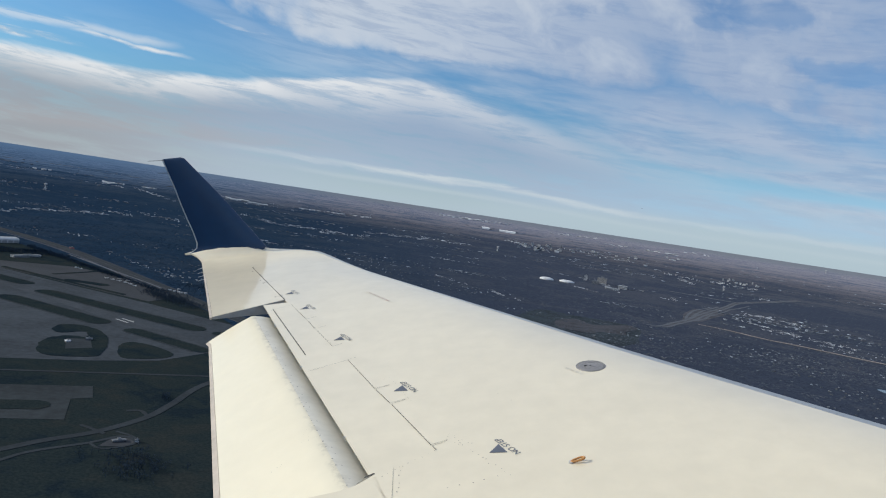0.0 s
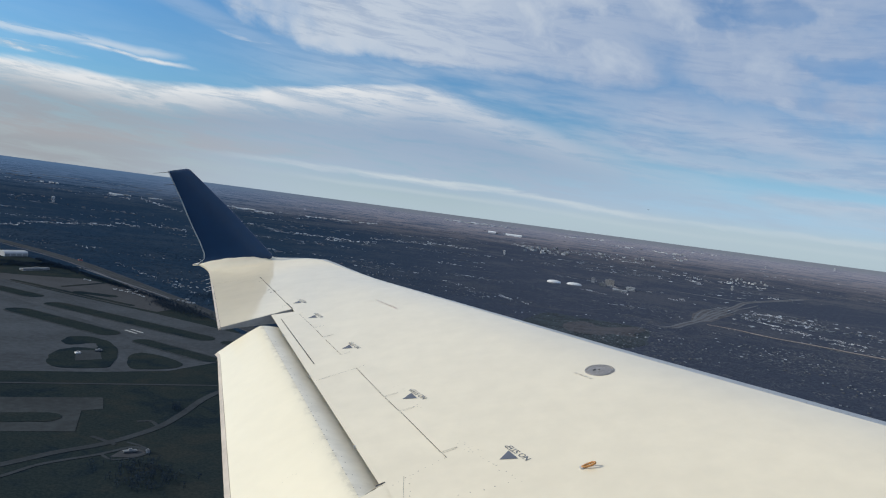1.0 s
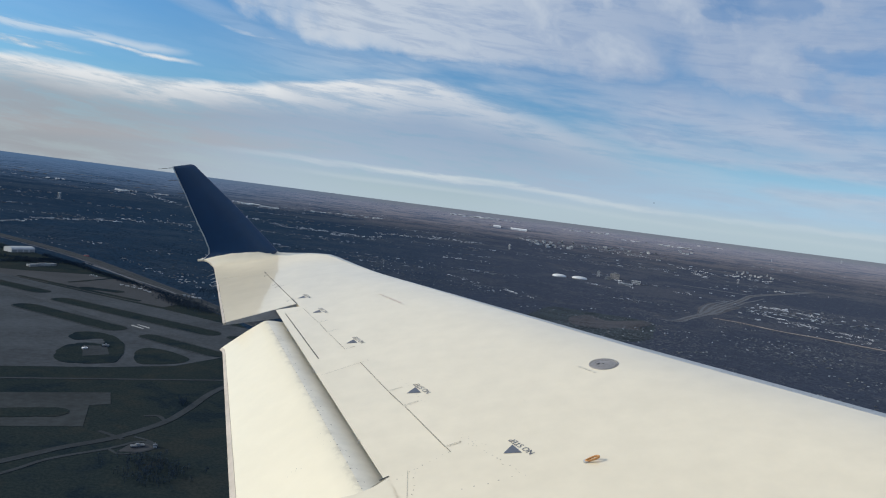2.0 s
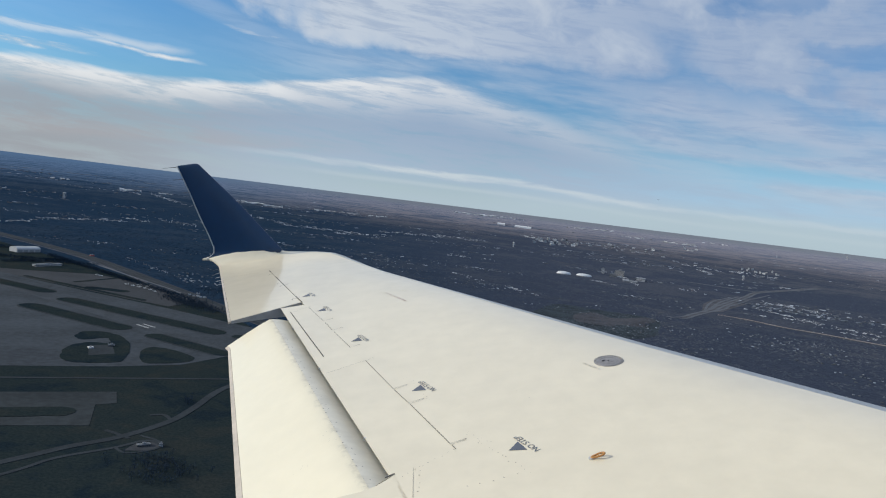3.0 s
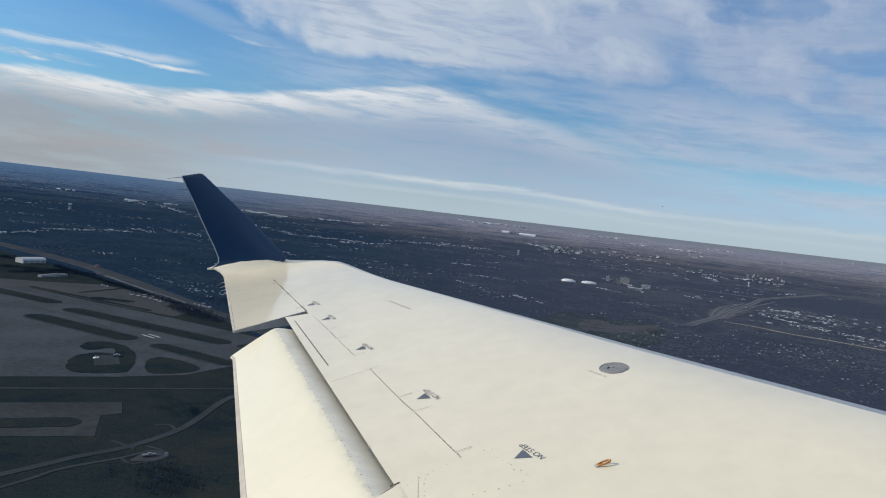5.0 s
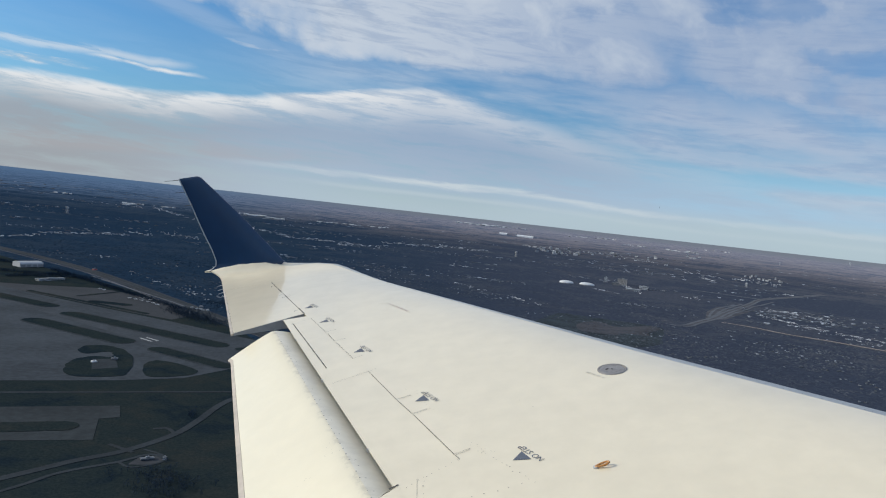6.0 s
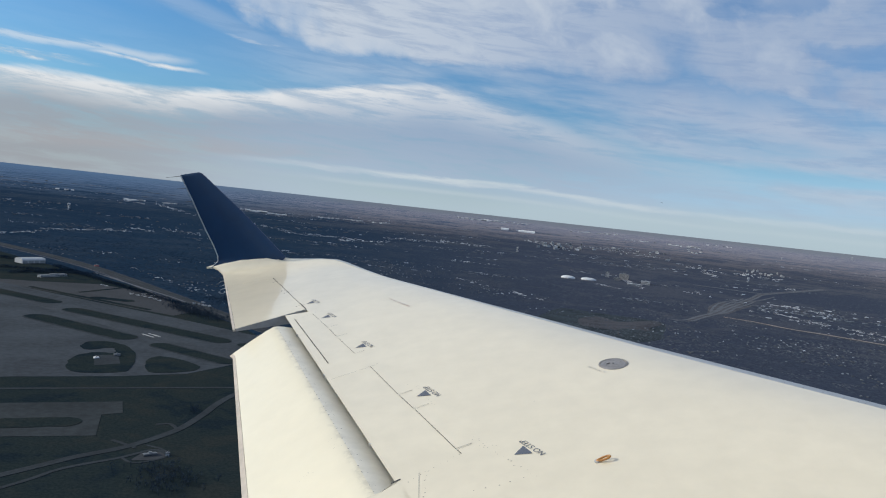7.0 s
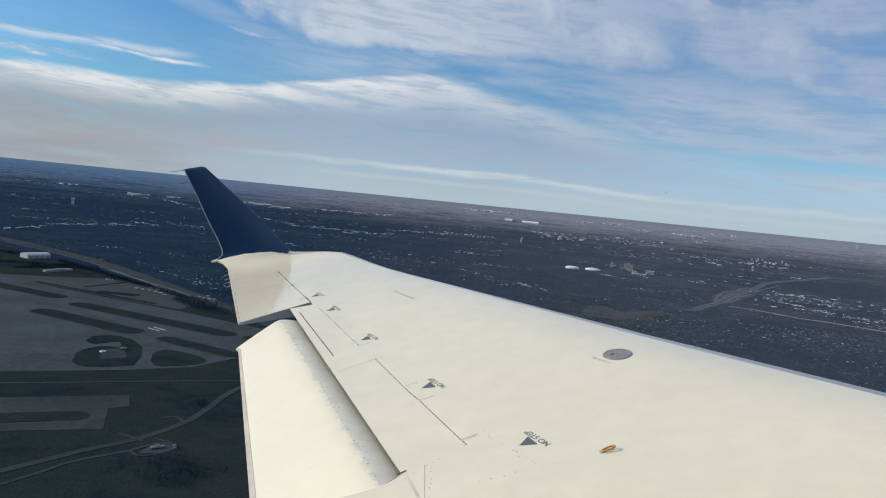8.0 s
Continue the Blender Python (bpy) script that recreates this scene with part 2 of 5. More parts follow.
BARE_METAL = material("brushed_aluminium", (0.45, 0.47, 0.485), rough=0.45, metal=0.55, vary=0.10, grain=30.0, stain=2.0)
NAVY = material("navy_winglet_paint", (0.005, 0.033, 0.098), rough=0.35, vary=0.12, grain=8.0, stain=0.8, coat=0.25, coat_rough=0.12)
PALE_EDGE = material("pale_edge_metal", (0.55, 0.55, 0.55), rough=0.4, metal=0.4)
SEAM = material("seam_sealant", (0.075, 0.073, 0.07), rough=0.8, vary=0.3, grain=40.0)
FAINT_SEAM = material("faint_seam", (0.30, 0.29, 0.27), rough=0.8, vary=0.3, grain=40.0)
FASTENER = material("dull_fastener_heads", (0.37, 0.335, 0.29), rough=0.7, vary=0.35, grain=60.0)
CAPTION = material("faint_caption_paint", (0.56, 0.53, 0.47), rough=0.7, vary=0.2, grain=60.0)
SLATE_INK = material("slate_marking_paint", (0.10, 0.115, 0.15), rough=0.55, vary=0.15, grain=30.0)
RED_INK = material("faded_red_marking_paint", (0.47, 0.36, 0.33), rough=0.6, vary=0.2, grain=60.0)
CAP_GREY = material("filler_cap_metal", (0.27, 0.265, 0.275), rough=0.6, metal=0.15, vary=0.2, grain=60.0)
CAP_LINE = material("filler_groove", (0.20, 0.20, 0.205), rough=0.6)
CAP_DARK = material("filler_latch_metal", (0.05, 0.05, 0.055), rough=0.5)
AMBER = material("amber_ring_paint", (0.46, 0.22, 0.065), rough=0.4, vary=0.12, grain=60.0)
RUBBER = material("dark_rod", (0.03, 0.03, 0.03), rough=0.6)

# ---------------------------------------------------------------- building helpers


def link(name, bm, mat, parent=None, label="", smooth=False):
    bmesh.ops.recalc_face_normals(bm, faces=bm.faces)
    if smooth:
        for e in bm.edges:
            e.smooth = len(e.link_faces) == 2 and e.calc_face_angle(0.0) < radians(38)
    me = bpy.data.meshes.new(name)
    bm.to_mesh(me)
    bm.free()
    for m in (mat if isinstance(mat, (list, tuple)) else [mat]):
        me.materials.append(m)
    for f in me.polygons:
        f.use_smooth = smooth
    ob = new(name, me)
    ob.parent = parent
    if label:
        ob["label"] = label
    return ob


def part(name, bm, mat, parent, label="", smooth=False):
    return link(name, bm, mat, parent, label, smooth)


def thing(name, at, turn=0.0, label="", category="", group="", kind=""):
    ob = new(name)
    ob.matrix_world = pose(*at, 0, 0, turn)
    return tagged(ob, label, category, group, kind)


def loft(bm, rings, closed=True, caps=True):
    """Skin between rings of equal length."""
    rows = [[bm.verts.new(p) for p in r] for r in rings]
    k = len(rows[0])
    for a, b in zip(rows, rows[1:]):
        for i in range(k if closed else k - 1):
            j = (i + 1) % k
            bm.faces.new((a[i], a[j], b[j], b[i]))
    if caps and closed:
        bm.faces.new(rows[0])
        bm.faces.new(rows[-1])
    return rows


def prism(bm, outline, z0, z1):
    lo = [bm.verts.new((x, y, z0)) for x, y in outline]
    hi = [bm.verts.new((x, y, z1)) for x, y in outline]
    k = len(outline)
    for i in range(k):
        j = (i + 1) % k
        bm.faces.new((lo[i], lo[j], hi[j], hi[i]))
    bm.faces.new(hi)
    bm.faces.new(lo[::-1])


def box(bm, x0, x1, y0, y1, z0, z1):
    prism(bm, [(x0, y0), (x1, y0), (x1, y1), (x0, y1)], z0, z1)


def rod(bm, a, b, r0, r1=None, sides=8):
    a, b = Vector(a), Vector(b)
    r1 = r0 if r1 is None else r1
    q = (b - a).to_track_quat("Z", "Y")
    rings = []
    for c, r in ((a, r0), (b, r1)):
        rings.append([c + q @ Vector((r * math.cos(t), r * math.sin(t), 0)) for t in (2 * math.pi * i / sides for i in range(sides))])
    loft(bm, rings)


def lerp(table, v):
    """Straight-line look-up in rows of (key, value)."""
    for (a, x), (b, y) in zip(table, table[1:]):
        if v <= b:
            return x + (y - x) * max(0.0, (v - a)) / (b - a)
    return table[-1][1]


# ---------------------------------------------------------------- the wing
# local frame: x towards the nose, y outboard, z up; the upper skin lies near z = 0
WING = tagged(new("airliner_wing"), "white jet airliner wing with lowered flap and navy winglet", "wing")
WING.matrix_world = pose(0.5225, -0.7402, 237.9852, 8.1343, -15.2219, -2.1492)

LE_TIP = [(8.60, 0.0), (9.20, 0.0), (9.70, 0.005), (10.10, 0.012), (10.38, 0.01), (10.55, -0.03), (10.70, -0.19), (10.82, -0.42), (10.92, -0.68)]


def le_x(y):
    line = -0.141 - 0.5604 * (y - 9.223) + 0.025 * max(0.0, 6.0 - y)
    return line + (lerp(LE_TIP, y) if y > 8.6 else 0.0)


def rise(y):
    t = max(0.0, y - 10.1) / 0.82
    return 0.085 * t * t


def spoiler_te(y):
    return -0.264 - 0.2962 * (y - 4.522)


def hinge_x(y):
    return -1.143 - 0.3444 * (y - 8.296)


def te_x(y):
    return -1.845 - 0.252 * (y - 7.986)


def flap_te(y):
    return -1.906 - 0.226 * (y - 8.013)


def skin(x, y):
    """Height of the upper skin."""
    s = max(0.0, le_x(y) - x)
    drop = 0.075 * (1 - 0.8 * min(1.0, max(0.0, (y - 9.4) / 1.2)))
    z = rise(y) - drop * max(0.0, 1 - s / 0.74) ** 2
    r = 0.085 * (1 - 0.6 * min(1.0, max(0.0, (y - 9.8) / 1.1)))
    # the tip sweeps up into the foot of the winglet
    a = x + 2.672
    near = 10.873 - 0.082 * a
    foot = 0.115 + lerp([(-0.10, 0.0), (0.05, 0.018), (0.20, 0.050), (0.40, 0.080), (0.64, 0.083), (0.86, 0.055), (0.97, 0.0), (1.2, -0.03)], a) - rise(near)
    z += max(0.0, foot) * min(1.0, max(0.0, 1 - (near - y) / 0.17)) ** 2 * lerp([(0.84, 1.0), (0.97, 0.3), (1.10, 0.0)], a)
    if s < r:
        t = 1 - s / r
        z -= 0.9 * r * (1 - math.sqrt(max(0.0, 1 - t * t)))
    return z


def skin_block(bm, ys, front, back, steps, depth):
    """A closed block of wing between two chord lines, its top on the skin."""
    rings = []
    for y in ys:
        f, b = front(y), back(y)
        top = [(f + (b - f) * s, y, skin(f + (b - f) * s, y)) for s in steps]
        under = [(f + (b - f) * s, y, skin(f + (b - f) * s, y) - depth(s, f - b) - 0.004) for s in reversed(steps[1:])]
        rings.append(top + under)
    loft(bm, rings)


def spread(a, b, k):
    return [a + (b - a) * i / k for i in range(k + 1)]


def band(y):
    """Width of the bare metal strip."""
    return 0.158 - 0.068 * min(1.0, max(0.0, (y - 5.5) / 3.5))


STEPS = [0, 0.01, 0.03, 0.07, 0.12, 0.2, 0.3, 0.42, 0.55, 0.7, 0.85, 1.0]


def box_depth(s, c):
    return 0.42 * math.sqrt(max(0.0, s + 0.05)) * (1 - 0.55 * s) * min(1.0, c / 2.6)


def build_wing_skin():
    bm = bmesh.new()
    front = lambda y: le_x(y) - band(y)
    skin_block(bm, spread(0.5, 8.20, 30), front, spoiler_te, STEPS, lambda s, c: min(box_depth(s, c), 0.004 + 0.5 * (1 - s)))
    end = [(-1.3, 4.33), (-0.8, 4.365), (-0.41, 4.417), (-0.34, 4.447), (-0.27, 4.52)]
    rings = []
    for k in range(13):
        y = 0.5 + 3.94 * k / 12
        f, b = spoiler_te(y) + 0.003, -1.15 - 0.2 * (y - 4.4)
        xs = [f + (b - f) * s for s in STEPS]
        ys = [lerp(end, x) if k == 12 else y for x in xs]
        top = [(x, q, skin(x, q)) for x, q in zip(xs, ys)]
        low = [(x, q, skin(x, q) - 0.104 + 0.08 * s) for x, q, s in zip(xs[:0:-1], ys[:0:-1], STEPS[:0:-1])]
        rings.append(top + low)
    loft(bm, rings)
    skin_block(bm, spread(8.20, 10.06, 12), front, hinge_x, STEPS, box_depth)
    tip = [10.06, 10.2, 10.3, 10.38, 10.46, 10.55, 10.62, 10.66, 10.70, 10.73, 10.76, 10.79, 10.82, 10.85, 10.87, 10.89, 10.92]
    skin_block(bm, tip, front, lambda y: te_x(y) - 0.20 * max(0.0, (y - 10.45) / 0.47) ** 5, STEPS, lambda s, c: 0.10 * (1 - 0.8 * s) * min(1, 0.2 + s * 4))
    part("wing_skin", bm, WING_WHITE, WING, "glossy white painted upper skin", smooth=True)

    bm = bmesh.new()
    rings = []
    for y in spread(0.5, 10.3, 34) + [10.38, 10.46, 10.55, 10.63, 10.70, 10.76, 10.82, 10.87, 10.90, 10.92]:
        f = le_x(y)
        w = band(y)
        ss = [w * k for k in (1.0, 0.93, 0.78, 0.6, 0.45, 0.3, 0.17, 0.07, 0.0)]
        top = [(f - s, y, skin(f - s, y) + 0.0005) for s in ss]
        under = [(f - s, y, skin(f, y) - 0.10 * math.sqrt(s / w)) for s in (0.15 * w, 0.4 * w, 0.75 * w, w)]
        rings.append(top + under)
    loft(bm, rings)
    edge = part("leading_edge", bm, BARE_METAL, WING, "bare polished metal leading edge", smooth=True)
    bm = bmesh.new()
    rng = random.Random(15)
    for i in range(150):
        y = 3.4 + i * 0.034
        if rng.random() < 0.8:
            x = le_x(y) - band(y) + 0.012
            bmesh.ops.create_circle(bm, cap_ends=True, radius=0.0034 * rng.uniform(0.6, 1.2), segments=6, matrix=Matrix.Translation((x, y, skin(x, y) + 0.003)))
    tagged(part("rivets", bm, END_SHADE_RIVET_GREY, edge, "small grey rivet heads"), kind="stuff")


build_wing_skin()


def build_aileron():
    bm = bmesh.new()
    a, b, c, d = Vector((-1.153, 8.31, 0)), Vector((-1.7545, 10.055, 0)), Vector((-2.365, 10.05, 0)), Vector((-1.845, 7.986, 0))
    rings, strip = [], []
    for i in range(13):
        t = i / 12
        f, r = a.lerp(b, t), d.lerp(c, t)
        pts = [f.lerp(r, s) for s in (0, 0.25, 0.5, 0.75, 0.962)]
        top = [(p.x, p.y, skin(p.x, p.y) + 0.001) for p in pts]
        low = [(p.x, p.y, skin(p.x, p.y) - 0.13 + 0.11 * s) for p, s in zip(reversed(pts), (0.962, 0.75, 0.5, 0.25, 0))]
        rings.append(top + low)
        q = [f.lerp(r, s) for s in (0.965, 1.0)]
        strip.append([(p.x, p.y, skin(p.x, p.y) - 0.004 * k) for k, p in enumerate(q)] + [(p.x, p.y, skin(p.x, p.y) - 0.02) for p in reversed(q)])
    loft(bm, rings)
    ail = part("aileron", bm, WING_WHITE, WING, "white aileron panel", smooth=False)
    ail.data.materials.append(END_SHADE_RIVET_GREY)     # shade on the end face, painted as a darker grey
    for f in ail.data.polygons:
        if f.normal.y < -0.6:
            f.material_index = 1
    bm = bmesh.new()
    loft(bm, strip)
    part("trailing_edge_strip", bm, EDGE_TAN, ail, "worn tan trailing edge strip")


build_aileron()


def flap_ring(y, skew, aft0=0.0, aft1=1.0):
    xc = spoiler_te(y) - 0.135
    xt = flap_te(y)
    prof = [(0.235, -0.250), (0.232, -0.190), (0.205, -0.146), (0.145, -0.1165), (0.095, -0.0955), (0.055, -0.0815), (0.022, -0.0728), (-0.006, -0.0695)]
    ring = [(xc + dx, y + skew * dx, z) for dx, z in prof]
    for k in range(1, 7):
        t = k / 6 * 0.938
        x = xc - 0.006 + (xt - xc + 0.006) * t
        ring.append((x, y + skew * (x - xc), -0.0695 - 0.188 * t ** 1.12))
    x = ring[-1][0]
    ring.append((x, y + skew * (x - xc), ring[-1][2] - 0.02))
    ring.append((xc - 0.1, y, -0.29))
    ring.append((xc + 0.1, y, -0.33))
    return ring


def build_flap():
    ys = spread(3.9, 8.10, 22)
    bm = bmesh.new()
    rings = [flap_ring(y, 0.0 if i < 22 else 0.25) for i, y in enumerate(ys)]
    loft(bm, rings)
    flap = part("flap", bm, FLAP_WHITE, WING, "lowered white trailing edge flap", smooth=True)
    flap.data.materials.append(NOSE_GREY)     # the rounded nose is a little greyer than the flap top
    for f in flap.data.polygons:
        if f.center.x > spoiler_te(f.center.y) - 0.115:
            f.material_index = 1
    bm = bmesh.new()
    strip = []
    for i, y in enumerate(ys):
        r = flap_ring(y, 0.0 if i < 22 else 0.25)
        p, q = Vector(r[13]), Vector((flap_te(y), r[13][1], -0.262))
        strip.append([p + Vector((-0.002, 0, 0)), q, q - Vector((0, 0, 0.008)), p - Vector((0.002, 0, 0.02))])
    loft(bm, strip)
    part("trailing_edge_strip", bm, EDGE_TAN, flap, "worn tan trailing edge strip")
    # rivets along the flap nose, in two rows
    rng = random.Random(4)
    bm = bmesh.new()
    for i in range(46):
        y = 4.35 + i * 0.08
        for off, keep in ((0.022, 0.85), (0.055, 0.35)):
            if rng.random() < keep:
                x = spoiler_te(y) - 0.135 + off
                z = -0.0693 - off * 0.20 - off * off * 1.2
                bmesh.ops.create_circle(bm, cap_ends=True, radius=0.0052 * rng.uniform(0.7, 1.2), segments=8, matrix=Matrix.Translation((x + 0.0008, y, z + 0.0022)) @ Matrix.Rotation(math.atan(0.24), 4, "Y"))
    for cx, cy, count in ((-0.67, 5.25, 8), (-0.83, 5.03, 5)):   # loose groups of small fasteners
        for _ in range(count):
            x, y = cx + rng.gauss(0, 0.035), cy + rng.gauss(0, 0.04)
            xc, xt = spoiler_te(y) - 0.141, flap_te(y)
            z = -0.0695 - 0.188 * max(0.0, (xc - x) / (xc - xt)) ** 1.12
            bmesh.ops.create_circle(bm, cap_ends=True, radius=0.0021, segments=6, matrix=Matrix.Translation((x, y, z + 0.0025)) @ Matrix.Rotation(-0.2, 4, "Y"))
    tagged(part("rivets", bm, FAINT_SEAM, flap, "small dark rivet heads"), kind="stuff")
    # 0.98 size and 39 mm up: shrunk towards the camera, same outline in view
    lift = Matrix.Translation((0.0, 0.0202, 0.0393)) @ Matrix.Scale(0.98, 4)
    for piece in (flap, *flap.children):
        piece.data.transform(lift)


build_flap()


def build_winglet():
    base, along = Vector((-2.672, 10.873, 0.115)), Vector((0.9966, -0.082, 0.0))
    cant = radians(10.0)
    side = Vector((0.082, 0.9966, 0.0))
    rise_way = Vector((0, 0, 1)) * math.cos(cant) + side * math.sin(cant)
    normal = along.cross(rise_way).normalized()
    front = [(-0.06, 0.94), (-0.02, 0.99), (0.0, 1.005), (0.04, 0.975), (0.68, 0.522), (1.28, 0.050), (1.305, 0.02), (1.312, -0.01)]
    back = [(-0.06, 0.15), (-0.02, 0.05), (0.0, -0.05), (0.03, 0.0), (0.07, 0.06), (0.14, 0.07), (0.3, 0.033), (0.5, -0.033), (0.7, -0.091), (0.92, -0.148), (1.28, -0.258), (1.312, -0.262)]
    hs = [-0.06, -0.02, 0.0, 0.015, 0.03, 0.05, 0.07, 0.10, 0.14, 0.3, 0.5, 0.7, 0.92, 1.1, 1.2, 1.26, 1.285, 1.30, 1.312]

    def at(a, h, o):
        return base + along * a + rise_way * h + normal * o

    bm, edge = bmesh.new(), bmesh.new()
    rings, strips = [], []
    for h in hs:
        f, b = lerp(front, h), lerp(back, h)
        thick = 0.042 * (1 - 0.6 * h / 1.3)
        if h > 1.295:
            thick *= max(0.25, 1 - (h - 1.295) / 0.03)
        b2 = b + 0.014
        up, dn = [], []
        for u in (0.0, 0.02, 0.06, 0.14, 0.28, 0.5, 0.75, 1.0):
            a = f + (b2 - f) * u
            o = thick * math.sqrt(u + 0.002) * (1.02 - u) * 2.2
            up.append(at(a, h, o))
            dn.append(at(a, h, -o))
        rings.append(up + dn[::-1])
        strips.append([at(b2 - 0.001, h, 0.004), at(b, h, 0.002), at(b, h, -0.002), at(b2 - 0.001, h, -0.004)])
    loft(bm, rings)
    wl = part("winglet", bm, NAVY, WING, "dark navy blue upturned winglet", smooth=True)
    loft(edge, strips)
    part("trailing_edge", edge, PALE_EDGE, wl, "thin pale metal trailing edge")
    for h, length in ((1.295, 0.20), (1.12, 0.13), (0.93, 0.10)):
        b = lerp(back, h)
        bm = bmesh.new()
        rod(bm, at(b + 0.01, h, 0), at(b - length, h + 0.01, 0), 0.004, 0.0025, 6)
        part("static_wick", bm, RUBBER, wl, "thin dark static discharge rod")


build_winglet()

for y, length in ((10.42, 0.10), (10.22, 0.10), (10.02, 0.10), (9.80, 0.10)):
    bm = bmesh.new()
    x = te_x(y)
    rod(bm, (x + 0.02, y, skin(x, y) - 0.015), (x - length * 0.7, y + 0.01, skin(x, y) - 0.03), 0.004, 0.0025, 6)
    part("static_wick", bm, PALE_EDGE, WING, "thin pale static discharge rod")

for y in (7.478, 6.303, 5.015):
    bm = bmesh.new()
    x = spoiler_te(y)
    box(bm, x - 0.010, x + 0.006, y - 0.004, y + 0.004, skin(x, y) - 0.02, skin(x, y) + 0.002)
    part("edge_bracket", bm, PALE_EDGE, WING, "small metal bracket on the edge")

# ---- seams, spoilers and markings on the skin


def strip_on_skin(name, a, b, width, mat, lift=0.0016, bits=10, parent=None):
    bm = bmesh.new()
    a, b = Vector((*a, 0)), Vector((*b, 0))
    side = (b - a).normalized().cross(Vector((0, 0, 1))) * width / 2
    rows = []
    for i in range(bits + 1):
        p = a.lerp(b, i / bits)
        rows.append([bm.verts.new((q.x, q.y, skin(q.x, q.y) + lift)) for q in (p - side, p + side)])
    for r, s in zip(rows, rows[1:]):
        bm.faces.new((r[0], r[1], s[1], s[0]))
    return part(name, bm, mat, parent or WING)


SEAMS = [
    ((-1.755, 10.07), (-1.143, 8.296), 0.0034, SEAM), ((-1.155, 8.32), (-1.845, 7.995), 0.005, FAINT_SEAM),
    ((-1.229, 8.003), (-0.779, 6.544), 0.010, SEAM), ((-1.057, 8.086), (-0.864, 7.538), 0.0035, SEAM),
    ((-0.84, 7.47), (-0.76, 7.22), 0.0045, SEAM), ((-0.735, 7.15), (-0.571, 6.673), 0.0035, SEAM),
    ((-1.24, 7.96), (-1.02, 8.12), 0.003, FAINT_SEAM), ((-0.571, 6.673), (-0.50, 6.71), 0.004, FAINT_SEAM),
    ((-0.733, 6.175), (-0.40, 6.33), 0.0035, FAINT_SEAM), ((-0.436, 6.316), (-0.23, 5.682), 0.0042, SEAM),
    ((-0.222, 5.660), (-0.133, 5.411), 0.005, SEAM), ((-0.122, 5.386), (0.086, 4.764), 0.005, SEAM),
    ((0.092, 4.752), (0.110, 4.70), 0.005, SEAM),
    ((-0.136, 4.57), (-0.16, 4.1), 0.0022, FAINT_SEAM), ((-0.290, 4.512), (-0.238, 4.541), 0.016, SEAM),
]
for a, b, wd, mt in SEAMS:
    strip_on_skin("panel_seam", a, b, wd * 0.8, mt)


def hook(x, y, length, gap, fade):
    """A slim slot beside a seam: two fine lines that meet at a dark screw."""
    d = Vector((0.944, 0.330))
    s = Vector((-d.y, d.x)) * gap / 2
    for k in (-1, 1):
        a = Vector((x, y)) + s * k
        strip_on_skin("slot_edge", tuple(a), tuple(a + d * length), 0.0024, fade, bits=2)


for x, y, length, gap in ((-0.229, 5.680, 0.095, 0.010), (-0.130, 5.404, 0.098, 0.014), (0.086, 4.764, 0.093, 0.014), (-0.862, 7.535, 0.090, 0.012), (-0.757, 7.215, 0.092, 0.012)):
    hook(x, y, length, gap, FAINT_SEAM)
# hinge fittings along the outer seam
A, B = Vector((-1.755, 10.07)), Vector((-1.143, 8.296))
for t0, t1, w in ((0.0, 0.05, 0.012), (0.23, 0.34, 0.011), (0.45, 0.53, 0.010), (0.84, 0.99, 0.012)):
    strip_on_skin("hinge_fitting", tuple(A.lerp(B, t0)), tuple(A.lerp(B, t1)), w, SEAM, bits=3)
for t, back, fore in ((0.12, 0.045, 0.0), (0.42, 0.05, 0.0), (0.50, 0.05, 0.05), (0.88, 0.06, 0.03)):
    p, d = A.lerp(B, t), Vector((0.944, 0.330))
    strip_on_skin("hinge_fitting", tuple(p - d * back), tuple(p + d * fore), 0.006, SEAM, bits=2)
    q = p - d * back
    strip_on_skin("hinge_fitting", tuple(q), tuple(q + Vector((0.010, -0.035))), 0.006, SEAM, bits=1)


def dots(bm, a, b, count, r, jitter=0.0, keep=1.0):
    rng = random.Random(count)
    for i in range(count):
        if rng.random() > keep:
            continue
        t = i / max(1, count - 1)
        x = a[0] + (b[0] - a[0]) * t + rng.uniform(-jitter, jitter)
        y = a[1] + (b[1] - a[1]) * t + rng.uniform(-jitter, jitter)
        bmesh.ops.create_circle(bm, cap_ends=True, radius=r * rng.uniform(0.7, 1.3), segments=6, matrix=Matrix.Translation((x, y, skin(x, y) + 0.0015)))


bm = bmesh.new()
for row in (((0.10, 4.70), (-0.20, 4.50), 9, 0.0030, 0.006, 0.85), ((0.18, 4.83), (0.46, 4.33), 17, 0.0034, 0.014, 0.75), ((-0.10, 4.57), (-0.13, 4.2), 10, 0.0034, 0.006, 0.85),
            ((0.12, 4.30), (0.46, 4.34), 6, 0.0040, 0.014, 0.8), ((-0.15, 5.85), (0.03, 5.60), 9, 0.0028, 0.03, 0.8), ((-0.05, 5.55), (0.02, 5.36), 6, 0.0028, 0.02, 0.8),
            ((0.20, 4.86), (0.30, 4.72), 8, 0.0028, 0.03, 0.9), ((0.55, 5.35), (0.62, 5.20), 2, 0.0030, 0.02, 1.0)):
    dots(bm, *row)
for x, y in ((-0.135, 5.714), (-0.035, 5.440), (0.176, 4.800), (-0.50, 6.71), (-0.38, 6.345), (-0.775, 7.567), (-0.668, 7.247)):
    dots(bm, (x, y), (x, y), 1, 0.0075)
tagged(part("fasteners", bm, FASTENER, WING, "small dark fastener heads"), kind="stuff")


